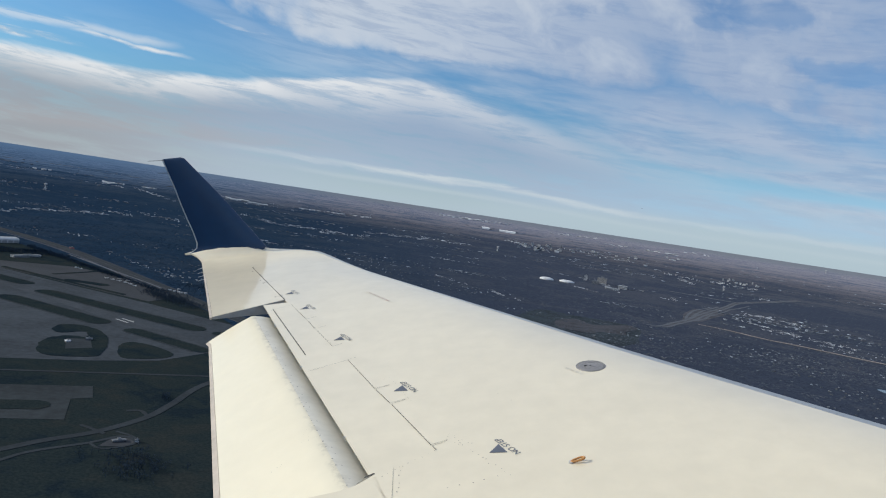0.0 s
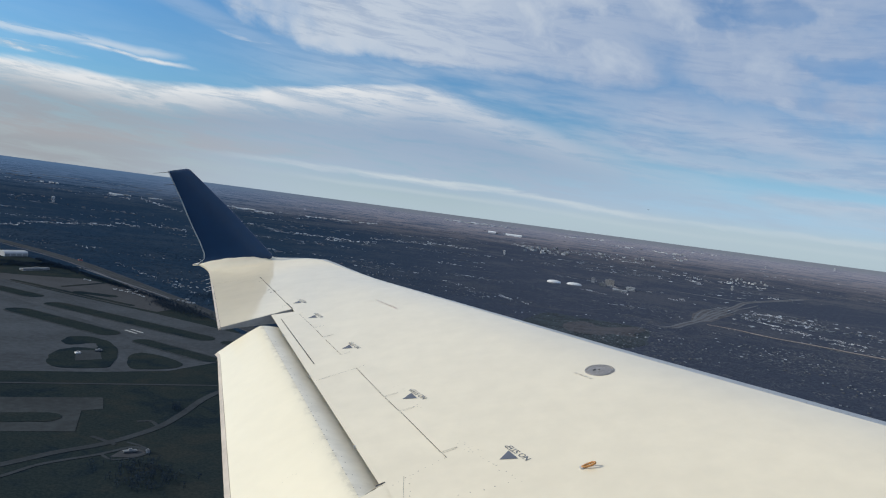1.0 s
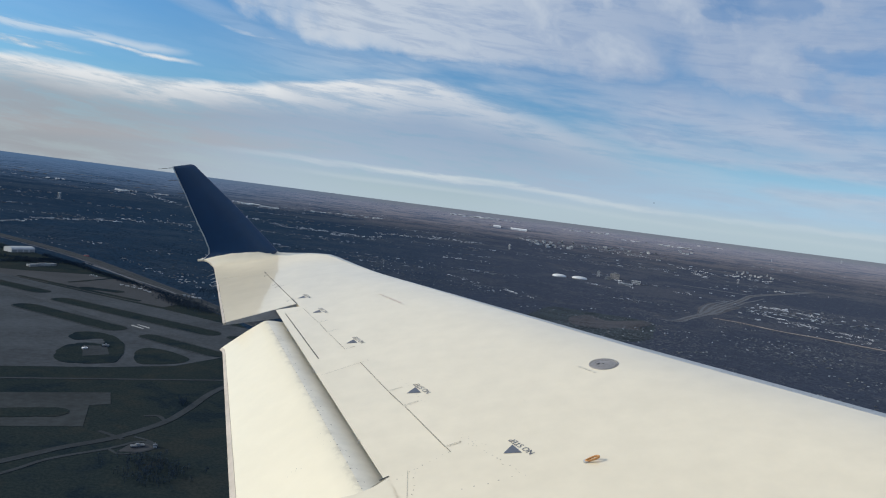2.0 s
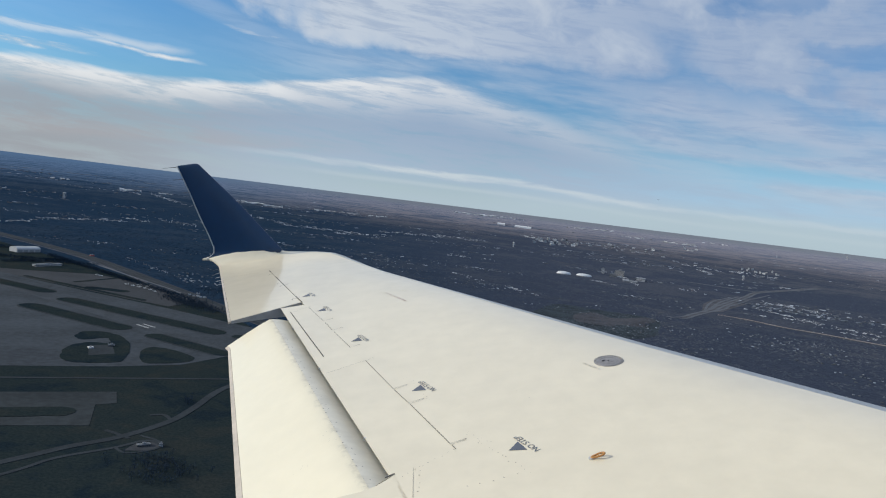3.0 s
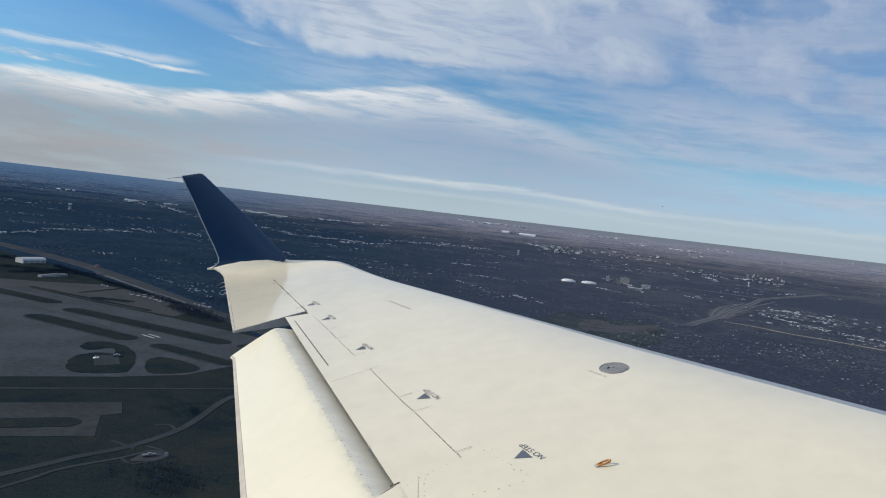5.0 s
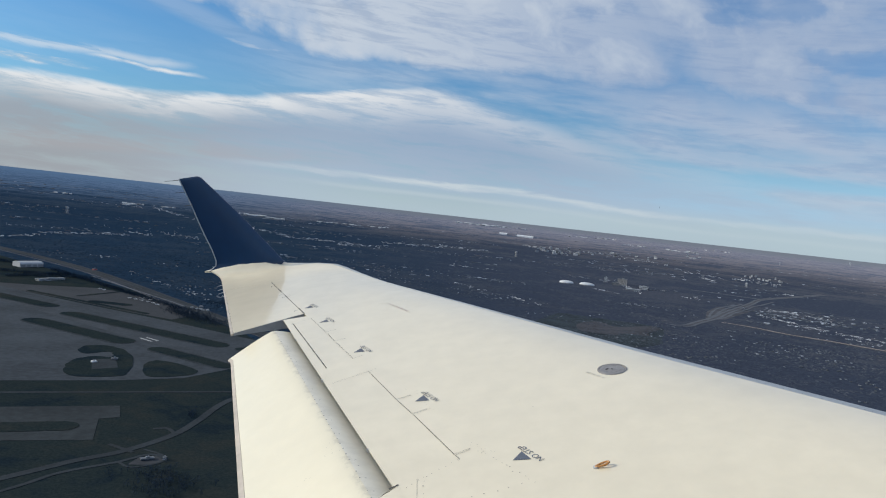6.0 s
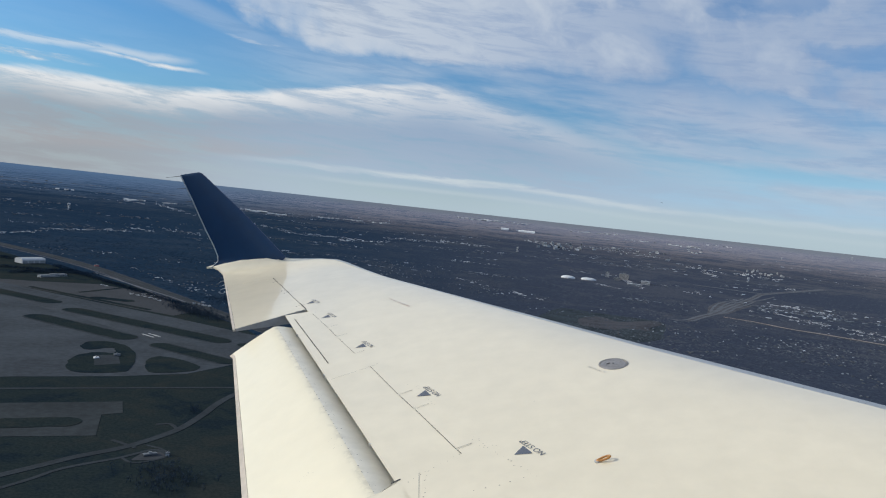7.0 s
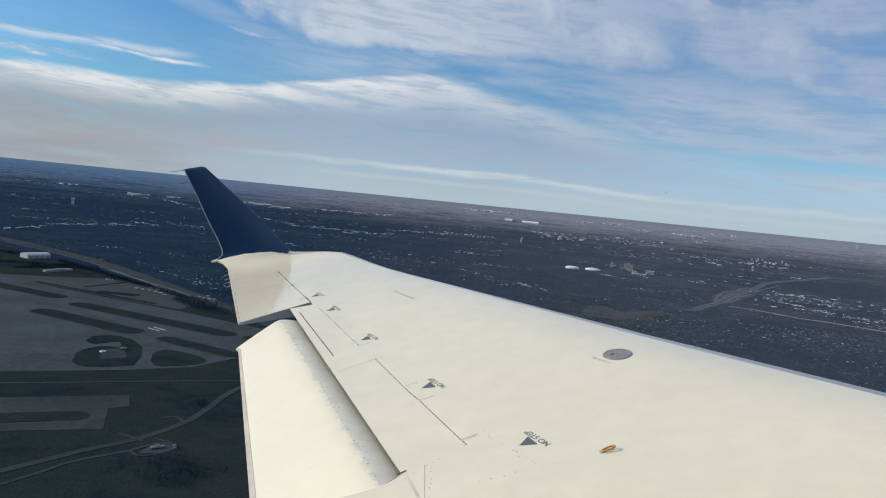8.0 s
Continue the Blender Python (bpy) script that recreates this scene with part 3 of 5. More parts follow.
def flat_text(word, at, way, height, mat, parent):
    """Lettering laid on the skin; way: direction of reading."""
    cu = bpy.data.curves.new("lettering", "FONT")
    cu.body, cu.size, cu.align_x, cu.align_y = word, height * 1.4, "CENTER", "CENTER"
    tmp = new("lettering", cu)
    me = bpy.data.meshes.new_from_object(tmp.evaluated_get(bpy.context.evaluated_depsgraph_get()))
    bpy.data.objects.remove(tmp)
    d = Vector((*way, 0)).normalized()
    up = Vector((-d.y, d.x, 0))
    for v in me.vertices:
        p = Vector((*at, 0)) + d * v.co.x + up * v.co.y
        v.co = (p.x, p.y, skin(p.x, p.y) + 0.002)
    me.materials.clear()
    me.materials.append(mat)
    ob = new("lettering", me)
    ob.parent = parent
    return ob


def no_step(x, y, k):
    """A pointing triangle with its warning words, k: size."""
    bm = bmesh.new()
    tri = [(-0.055, -0.030), (0.010, 0.053), (0.044, -0.051)]
    vs = [bm.verts.new((x + a * k, y + b * k, skin(x + a * k, y + b * k) + 0.0018)) for a, b in tri]
    bm.faces.new(vs)
    mark = part("warning_triangle", bm, SLATE_INK, WING, "slate grey warning triangle")
    flat_text("NO STEP", (x + 0.056 * k, y + 0.016 * k), (-0.405, 0.914), 0.039 * k, SLATE_INK, mark)


for x, y, k in ((0.445, 4.616, 1.0), (-0.050, 5.622, 1.0), (-0.519, 6.845, 0.97), (-0.900, 7.910, 0.96), (-1.118, 8.553, 0.94)):
    no_step(x, y, k)

rng = random.Random(6)
for i in range(26):
    t = i / 25
    if i in (1, 4, 9, 10, 15, 20):
        continue
    x, y = -0.274 + 0.193 * t, 8.189 - 0.401 * t
    strip_on_skin("warning_letter_bar", (x, y), (x + 0.0045, y - 0.009), rng.uniform(0.010, 0.019) * (0.8 + 0.5 * t), RED_INK, bits=1)
for i in range(14):
    t = i / 13
    if i in (3, 7, 11):
        continue
    x, y = 1.089 + 0.073 * t, 5.599 - 0.138 * t
    strip_on_skin("caption_letter_bar", (x, y), (x + 0.0026, y - 0.005), rng.uniform(0.012, 0.022), CAPTION, bits=1)


def build_cap():
    x0, y0 = 1.259, 5.579
    cap = new("fuel_filler_cap")
    cap.parent = WING
    cap["label"] = "round grey fuel filler cap"
    e = 0.02
    nx = Vector((e, 0, skin(x0 + e, y0) - skin(x0, y0))).normalized()
    ny = Vector((0, e, skin(x0, y0 + e) - skin(x0, y0))).normalized()
    nz = nx.cross(ny).normalized()
    ny = nz.cross(nx)
    base = Vector((x0, y0, skin(x0, y0)))
    for name, r0, r1, z, mat in (("cap_rim", 0.102, 0.091, 0.003, CAP_GREY), ("cap_disc", 0.0895, 0.0, 0.0025, CAP_GREY), ("cap_groove", 0.062, 0.0605, 0.0035, CAP_LINE), ("cap_boss", 0.034, 0.0, 0.004, CAP_GREY)):
        bm = bmesh.new()
        k = 40
        outer = [bm.verts.new(base + nx * (r0 * math.cos(t)) + ny * (r0 * math.sin(t)) - nz * 0.004) for t in (2 * math.pi * i / k for i in range(k))]
        lip = [bm.verts.new(base + nx * ((r0 - 0.003) * math.cos(t)) + ny * ((r0 - 0.003) * math.sin(t)) + nz * z) for t in (2 * math.pi * i / k for i in range(k))]
        for i in range(k):
            bm.faces.new((outer[i], outer[(i + 1) % k], lip[(i + 1) % k], lip[i]))
        if r1:
            inner = [bm.verts.new(base + nx * (r1 * math.cos(t)) + ny * (r1 * math.sin(t)) + nz * z) for t in (2 * math.pi * i / k for i in range(k))]
            for i in range(k):
                bm.faces.new((lip[i], lip[(i + 1) % k], inner[(i + 1) % k], inner[i]))
        else:
            bm.faces.new(lip)
        part(name, bm, mat, cap)
    for dx, dy, ln in ((-0.035, 0.004, 0.011), (-0.004, -0.006, 0.004)):
        bm = bmesh.new()
        c = base + nx * dx + ny * dy + nz * 0.0065
        rod(bm, c - nx * ln - ny * ln * 0.5, c + nx * ln + ny * ln * 0.5, 0.0035, 0.003, 6)
        part("latch", bm, CAP_DARK, cap)


build_cap()


def build_ring():
    """An amber tie-down loop standing up from a small seat."""
    seat = Vector((0.787, 4.367, skin(0.787, 4.367)))
    loop = new("tie_down_ring")
    loop.parent = WING
    loop["label"] = "amber painted tie-down ring"
    bm = bmesh.new()
    way = Vector((0.072, -0.003, 0.016))
    side = Vector((0.0, 0.015, 0.0))
    pts = []
    for i in range(24):
        t = 2 * math.pi * i / 24
        u = (1 - math.cos(t)) / 2
        pts.append(seat + Vector((0, 0, 0.006)) + way * u + side * math.sin(t) * (0.55 + 0.45 * u))
    rings = []
    for i in range(24):
        d = (pts[(i + 1) % 24] - pts[i - 1]).normalized()
        a = d.cross(Vector((0.3, 0.1, 1))).normalized()
        b = d.cross(a)
        rings.append([pts[i] + (a * math.cos(s) + b * math.sin(s)) * 0.0055 for s in (2 * math.pi * j / 8 for j in range(8))])
    loft(bm, rings + [rings[0]], caps=False)
    bmesh.ops.remove_doubles(bm, verts=bm.verts, dist=1e-5)
    part("ring", bm, AMBER, loop, "amber painted metal loop", smooth=True)
    bm = bmesh.new()
    rod(bm, seat - Vector((0, 0, 0.004)), seat + Vector((0, 0, 0.008)), 0.016, 0.013, 12)
    part("ring_seat", bm, PALE_EDGE, loop)


build_ring()

# ---------------------------------------------------------------- the cabin wall round the viewer, with one window opening


def build_fuselage():
    cy, cz, r_out, r_in = -0.06, 1.25, 1.36, 1.31
    xs = [-4.0, -2.5, -1.0, -0.14, 0.14, 1.0, 2.5, 4.0]
    lo, hi = math.degrees(math.asin(0.53 / 1.34)), math.degrees(math.asin(0.91 / 1.34))
    angles = [lo, hi] + [hi + (360 - hi + lo) * k / 34 for k in range(1, 34)]
    bm = bmesh.new()
    grid = {}
    for i, x in enumerate(xs):
        for j, a in enumerate(angles):
            for k, r in enumerate((r_out, r_in)):
                grid[i, j, k] = bm.verts.new((x, cy + r * math.cos(radians(a)), cz + r * math.sin(radians(a))))
    m = len(angles)
    for i in range(len(xs) - 1):
        for j in range(m):
            q = (j + 1) % m
            if i == 3 and j == 0:   # the window opening: its four reveals
                for a, b in (((i, 0), (i + 1, 0)), ((i + 1, 0), (i + 1, 1)), ((i + 1, 1), (i, 1)), ((i, 1), (i, 0))):
                    bm.faces.new((grid[a[0], a[1], 0], grid[b[0], b[1], 0], grid[b[0], b[1], 1], grid[a[0], a[1], 1]))
                continue
            for k in (0, 1):
                bm.faces.new((grid[i, j, k], grid[i + 1, j, k], grid[i + 1, q, k], grid[i, q, k]))
    for i in (0, len(xs) - 1):
        for j in range(m):
            q = (j + 1) % m
            bm.faces.new((grid[i, j, 0], grid[i, q, 0], grid[i, q, 1], grid[i, j, 1]))
    ob = link("wall_fuselage", bm, FLAP_WHITE, smooth=True)
    ob.matrix_world = WING.matrix_world
    tagged(ob, "plain white round fuselage wall with one window opening", "wall", kind="structure")


build_fuselage()

# ---------------------------------------------------------------- the land
GROUND_R0, GROUND_R1 = 3000.0, 4900.0


def land(x, y):
    """Height of the land: flat, then raised to meet the camera's horizon."""
    r = math.hypot(x, y)
    s = min(1.0, max(0.0, (r - GROUND_R0) / (GROUND_R1 - GROUND_R0)))
    return (EYE_HEIGHT - 1.0) * s ** 1.7


def ground_material():
    m = bpy.data.materials.new("winter_woods_and_suburbs")
    m.use_nodes = True
    n = Nodes(m.node_tree)
    spot = n.add("ShaderNodeTexCoord").outputs["Object"]
    height = n.add("ShaderNodeSeparateXYZ", ins={0: spot}).outputs[2]
    # far tracts scaled to foreshorten like a flat plain from the camera
    grow = n.math("DIVIDE", EYE_HEIGHT, n.math("SUBTRACT", EYE_HEIGHT + 4.0, height))
    where = n.add("ShaderNodeVectorMath", operation="SCALE", ins={0: spot, "Scale": grow}).outputs[0]
    flat = n.add("ShaderNodeVectorMath", operation="MULTIPLY", ins={0: where, 1: (1, 1, 0)}).outputs[0]
    big = n.noise(flat, 0.0011, 5.0, 0.6, 0.5)
    mid = n.noise(flat, 0.006, 5.0, 0.65, 0.3)
    small = n.noise(flat, 0.06, 4.0, 0.7)
    tiny = n.noise(flat, 0.22, 2.0, 0.6)
    tone = n.math("ADD", n.math("MULTIPLY", small, 0.72), n.math("MULTIPLY", tiny, 0.28))
    fine = n.smooth(tone, 0.34, 0.66)
    reach = n.add("ShaderNodeVectorMath", operation="LENGTH", ins={0: spot}).outputs[1]
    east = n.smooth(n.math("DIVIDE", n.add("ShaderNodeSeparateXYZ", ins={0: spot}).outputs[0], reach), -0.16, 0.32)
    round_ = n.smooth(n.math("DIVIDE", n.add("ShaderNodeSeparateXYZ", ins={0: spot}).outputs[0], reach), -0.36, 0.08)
    # woods bluer to one side, greyer to the other: haze tint painted by bearing
    west_woods = n.mix(fine, (0.0080, 0.0176, 0.0335, 1), (0.0152, 0.0296, 0.0512, 1))
    east_woods = n.mix(fine, (0.0240, 0.0305, 0.0465, 1), (0.0395, 0.0475, 0.0670, 1))
    woods = n.mix(east, west_woods, east_woods)
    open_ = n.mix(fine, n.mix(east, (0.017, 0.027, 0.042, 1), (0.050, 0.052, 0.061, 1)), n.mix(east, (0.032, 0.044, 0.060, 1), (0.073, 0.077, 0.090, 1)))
    # far brown land, its blue and paling painted in as distance haze
    hazy_land = n.mix(fine, n.mix(round_, (0.029, 0.048, 0.079, 1), (0.062, 0.059, 0.066, 1)), n.mix(round_, (0.047, 0.064, 0.090, 1), (0.088, 0.084, 0.095, 1)))
    copse = n.noise(flat, 0.021, 4.0, 0.65, 0.5)
    patch = n.math("ADD", n.math("ADD", n.math("MULTIPLY", big, 0.40), n.math("MULTIPLY", mid, 0.34)), n.math("MULTIPLY", copse, 0.26))
    col = n.mix(n.math("MULTIPLY", n.smooth(patch, 0.485, 0.56), n.smooth(height, 10.0, 120.0, 0.42, 0.9)), woods, open_)
    col = n.mix(n.math("MULTIPLY", n.smooth(patch, 0.43, 0.54), n.smooth(height, 70.0, 150.0)), col, hazy_land)
    # blue-grey rim at the horizon: haze painted as ground colour
    hazy_rim = n.mix(fine, n.mix(round_, (0.027, 0.045, 0.071, 1), (0.046, 0.050, 0.058, 1)), n.mix(round_, (0.035, 0.054, 0.081, 1), (0.055, 0.060, 0.067, 1)))
    col = n.mix(n.smooth(n.math("ADD", height, n.math("MULTIPLY", mid, 30.0)), 216.0, 246.0), col, hazy_rim)
    # brightened with distance and height: haze put into the base colour
    haze_scaled = n.add("ShaderNodeVectorMath", operation="SCALE", ins={0: col, "Scale": n.math("MULTIPLY", n.smooth(reach, 1400.0, 4000.0, 1.5, 1.65), n.smooth(height, 90.0, 230.0, 1.0, 2.5))}).outputs[0]
    p = n.add("ShaderNodeBsdfPrincipled", ins={"Base Color": haze_scaled, "Roughness": 1.0, "Specular IOR Level": 0.0})
    n.add("ShaderNodeOutputMaterial", ins={0: p.outputs[0]})
    return m


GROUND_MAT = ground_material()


def build_ground():
    bm = bmesh.new()
    radii = [60, 200, 400, 700, 1000, 1500, 2000, 2500, 3000] + [3000 + 1900 * i / 24 for i in range(1, 25)]
    k = 180
    rows = []
    for r in radii:
        row = []
        for i in range(k):
            t = 2 * math.pi * i / k
            x, y = r * math.sin(t), r * math.cos(t)
            row.append(bm.verts.new((x, y, land(x, y))))
        rows.append(row)
    for a, b in zip(rows, rows[1:]):
        for i in range(k):
            bm.faces.new((a[i], a[(i + 1) % k], b[(i + 1) % k], b[i]))
    bm.faces.new(rows[0])
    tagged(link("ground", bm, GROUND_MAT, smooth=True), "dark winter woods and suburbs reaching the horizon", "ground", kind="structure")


build_ground()

# ---------------------------------------------------------------- airfield, roads and fields


def grass_material():
    """Dormant turf: dark green, with tawny parched tracts and damp dark hollows."""
    m = bpy.data.materials.new("winter_grass")
    m.use_nodes = True
    n = Nodes(m.node_tree)
    where = n.add("ShaderNodeTexCoord").outputs["Object"]
    wide = n.noise(where, 0.009, 5.0, 0.6, 0.8)
    mid = n.noise(where, 0.035, 5.0, 0.65, 0.5)
    blade = n.noise(where, 0.35, 4.0, 0.7)
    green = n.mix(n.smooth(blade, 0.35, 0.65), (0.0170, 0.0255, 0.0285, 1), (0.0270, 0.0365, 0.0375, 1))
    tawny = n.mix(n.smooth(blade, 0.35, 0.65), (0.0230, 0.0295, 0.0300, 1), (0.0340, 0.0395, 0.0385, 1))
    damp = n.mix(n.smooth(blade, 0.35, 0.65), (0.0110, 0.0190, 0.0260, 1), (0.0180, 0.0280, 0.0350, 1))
    mixed = n.math("ADD", n.math("MULTIPLY", wide, 0.6), n.math("MULTIPLY", mid, 0.4))
    col = n.mix(n.smooth(mixed, 0.50, 0.60), n.mix(n.smooth(mixed, 0.48, 0.40), green, damp), tawny)
    p = n.add("ShaderNodeBsdfPrincipled", ins={"Base Color": col, "Roughness": 0.95, "Specular IOR Level": 0.0})
    n.add("ShaderNodeOutputMaterial", ins={0: p.outputs[0]})
    return m


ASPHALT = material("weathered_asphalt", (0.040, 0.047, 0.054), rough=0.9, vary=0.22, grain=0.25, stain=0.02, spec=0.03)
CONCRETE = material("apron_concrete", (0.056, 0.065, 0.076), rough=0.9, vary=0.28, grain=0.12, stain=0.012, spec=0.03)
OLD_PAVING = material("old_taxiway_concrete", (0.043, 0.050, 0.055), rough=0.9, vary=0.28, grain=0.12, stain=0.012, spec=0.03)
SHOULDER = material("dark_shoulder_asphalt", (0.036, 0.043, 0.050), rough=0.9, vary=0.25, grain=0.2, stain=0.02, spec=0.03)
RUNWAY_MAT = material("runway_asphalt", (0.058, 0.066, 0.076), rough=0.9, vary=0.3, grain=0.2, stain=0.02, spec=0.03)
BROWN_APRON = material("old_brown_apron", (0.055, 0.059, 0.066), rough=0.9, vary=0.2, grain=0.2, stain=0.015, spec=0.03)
WINTER_GRASS = grass_material()
DRY_FIELD = material("dry_brown_field", (0.070, 0.073, 0.082), rough=0.95, vary=0.3, grain=0.2, stain=0.01, spec=0.0)
SANDY = material("pale_sandy_road", (0.29, 0.255, 0.235), rough=0.95, vary=0.25, grain=0.3, stain=0.02, spec=0.0)
VERGE = material("bare_grey_verge", (0.100, 0.103, 0.117), rough=0.95, vary=0.35, grain=0.2, stain=0.02, spec=0.0)
LINE_WHITE = material("white_runway_paint", (0.36, 0.37, 0.37), rough=0.8, vary=0.2, grain=1.0, stain=0.1)
ROOF_WHITE = material("white_membrane_roof", (0.80, 0.81, 0.83), rough=0.6, vary=0.08, grain=0.6, stain=0.05)
ROOF_GREY = material("grey_gravel_roof", (0.13, 0.145, 0.165), rough=0.85, vary=0.2, grain=0.6, stain=0.05)
ROOF_BLUE = material("pale_blue_metal_roof", (0.16, 0.24, 0.33), rough=0.5, vary=0.12, grain=0.5, stain=0.05)
WALL_PALE = material("pale_wall_panel", (0.40, 0.42, 0.45), rough=0.8, vary=0.12, grain=0.8, stain=0.08)
WALL_TAN = material("tan_precast_wall", (0.37, 0.355, 0.345), rough=0.85, vary=0.14, grain=0.8, stain=0.08)
WALL_GREY = material("grey_concrete_wall", (0.21, 0.225, 0.245), rough=0.85, vary=0.14, grain=0.8, stain=0.08)
WALL_WHITE = material("white_cladding", (0.58, 0.60, 0.63), rough=0.7, vary=0.12, grain=0.8, stain=0.08)
GLASS_DARK = material("dark_window_band", (0.03, 0.04, 0.055), rough=0.15, vary=0.1)
HOUSE_WALL = random_material("house_siding", [(0.07, 0.085, 0.105), (0.05, 0.06, 0.07), (0.16, 0.19, 0.23), (0.045, 0.05, 0.06), (0.06, 0.07, 0.085), (0.05, 0.06, 0.07), (0.10, 0.12, 0.145), (0.30, 0.34, 0.40), (0.05, 0.06, 0.08), (0.06, 0.07, 0.09)])
HOUSE_ROOF = random_material("house_shingles", [(0.062, 0.07, 0.085), (0.105, 0.12, 0.145), (0.045, 0.05, 0.062), (0.15, 0.17, 0.20), (0.062, 0.066, 0.078), (0.045, 0.05, 0.065), (0.20, 0.225, 0.265)])
FAR_ROOF = random_material("far_pale_roofs", [(0.80, 0.80, 0.80), (0.40, 0.42, 0.44), (0.16, 0.17, 0.19), (0.82, 0.82, 0.82), (0.25, 0.26, 0.28), (0.60, 0.61, 0.62)])
YARD_ROOF = random_material("yard_and_shop_roofs", [(0.12, 0.135, 0.16), (0.30, 0.33, 0.37), (0.08, 0.09, 0.11), (0.55, 0.59, 0.64), (0.20, 0.22, 0.25), (0.10, 0.11, 0.13), (0.80, 0.82, 0.84), (0.16, 0.15, 0.15), (0.42, 0.45, 0.49), (0.14, 0.15, 0.18), (0.78, 0.80, 0.83)])
SPECK_ROOF = random_material("town_roofs", [(0.055, 0.066, 0.088), (0.11, 0.13, 0.165), (0.12, 0.14, 0.17), (0.44, 0.49, 0.57), (0.07, 0.066, 0.085), (0.09, 0.10, 0.12), (0.17, 0.20, 0.245)])


def tree_material():
    m = bpy.data.materials.new("bare_winter_trees")
    m.use_nodes = True
    n = Nodes(m.node_tree)
    pick = n.add("ShaderNodeNewGeometry").outputs["Random Per Island"]
    spot = n.add("ShaderNodeTexCoord").outputs["Object"]
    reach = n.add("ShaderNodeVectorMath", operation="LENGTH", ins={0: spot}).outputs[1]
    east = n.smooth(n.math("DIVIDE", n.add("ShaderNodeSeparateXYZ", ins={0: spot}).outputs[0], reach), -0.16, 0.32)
    # crowns carry the ground's painted haze tint by bearing
    west_woods = n.mix(pick, (0.0062, 0.0133, 0.0252, 1), (0.0136, 0.0257, 0.0440, 1))
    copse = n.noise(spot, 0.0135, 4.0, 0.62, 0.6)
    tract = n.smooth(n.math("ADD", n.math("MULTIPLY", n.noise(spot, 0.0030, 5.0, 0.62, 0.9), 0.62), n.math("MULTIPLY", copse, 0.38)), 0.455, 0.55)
    east_woods = n.mix(tract, n.mix(pick, (0.0248, 0.0315, 0.0475, 1), (0.0405, 0.0490, 0.0685, 1)), n.mix(pick, (0.043, 0.0485, 0.062, 1), (0.074, 0.081, 0.097, 1)))
    west_woods = n.mix(tract, west_woods, n.mix(pick, (0.0138, 0.0223, 0.0345, 1), (0.0282, 0.0400, 0.0560, 1)))
    # paled with distance, haze painted into the crowns too
    tone = n.add("ShaderNodeVectorMath", operation="SCALE", ins={0: n.mix(east, west_woods, east_woods), "Scale": n.smooth(reach, 1400.0, 4000.0, 1.5, 1.65)}).outputs[0]
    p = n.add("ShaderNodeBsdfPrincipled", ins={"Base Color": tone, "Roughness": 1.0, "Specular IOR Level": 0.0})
    n.add("ShaderNodeOutputMaterial", ins={0: p.outputs[0]})
    return m


BARE_TREE = tree_material()
EXPRESS = material("pale_worn_asphalt", (0.122, 0.131, 0.150), rough=0.9, vary=0.22, grain=0.25, stain=0.02, spec=0.03)
AIRCRAFT_WHITE = material("aircraft_white", (0.52, 0.54, 0.56), rough=0.4, vary=0.05, grain=2.0)

AIRFIELD = [(-1500, 600), (-1400, 1900), (-1000, 2060), (-751, 1840), (-510, 1640), (-333, 1425), (-208, 1275), (-110, 1100),
            (-60, 900), (-50, 600), (-60, 300), (-200, 100), (-900, 100)]


def rounded(points, per=5):
    """A closed bend through a few points."""
    pts = [Vector(p) for p in points]
    k, out = len(pts), []
    for i in range(k):
        p0, p1, p2, p3 = pts[i - 1], pts[i], pts[(i + 1) % k], pts[(i + 2) % k]
        for j in range(per):
            t = j / per
            out.append(tuple(0.5 * (2 * p1 + (p2 - p0) * t + (2 * p0 - 5 * p1 + 4 * p2 - p3) * t * t + (3 * p1 - p0 - 3 * p2 + p3) * t ** 3)))
    return out


def ragged(points, amp=2.2):
    """The same outline with the uneven edge of unmown grass."""
    out = []
    for i, p in enumerate(points):
        a, b = Vector(p), Vector(points[(i + 1) % len(points)])
        bits = max(1, int((b - a).length / 7))
        for k in range(bits):
            q = a.lerp(b, k / bits)
            off = noise.noise_vector(Vector((q.x * 0.11, q.y * 0.11, 2.0)))
            out.append((q.x + off.x * amp, q.y + off.y * amp))
    return out


def sheet(name, outline, level, mat, label, category, deep=0.25):
    bm = bmesh.new()
    prism(bm, outline, level - deep, level)
    return tagged(link(name, bm, mat), label, category, kind="structure")


def capsule(a, b, wide, bits=10):
    """An outline with round ends round the line a-b."""
    a, b = Vector(a), Vector(b)
    d = (b - a).normalized()
    s = Vector((-d.y, d.x)) * wide / 2
    r = wide / 2
    a, b = a + d * r * 0.9, b - d * r * 0.9
    pts = []
    for c, t0 in ((b, -90), (a, 90)):
        for i in range(bits + 1):
            t = radians(t0 + 180 * i / bits)
            pts.append(tuple(c + d * r * math.cos(t) + s * math.sin(t)))
    return pts


def smooth_line(points, per=8):
    """A bend through a few points."""
    pts = [Vector(p) for p in points]
    pts = [pts[0] * 2 - pts[1]] + pts + [pts[-1] * 2 - pts[-2]]
    out = []
    for i in range(1, len(pts) - 2):
        p0, p1, p2, p3 = pts[i - 1:i + 3]
        for k in range(per):
            t = k / per
            out.append(0.5 * (2 * p1 + (p2 - p0) * t + (2 * p0 - 5 * p1 + 4 * p2 - p3) * t * t + (3 * p1 - p0 - 3 * p2 + p3) * t ** 3))
    out.append(pts[-2])
    return out


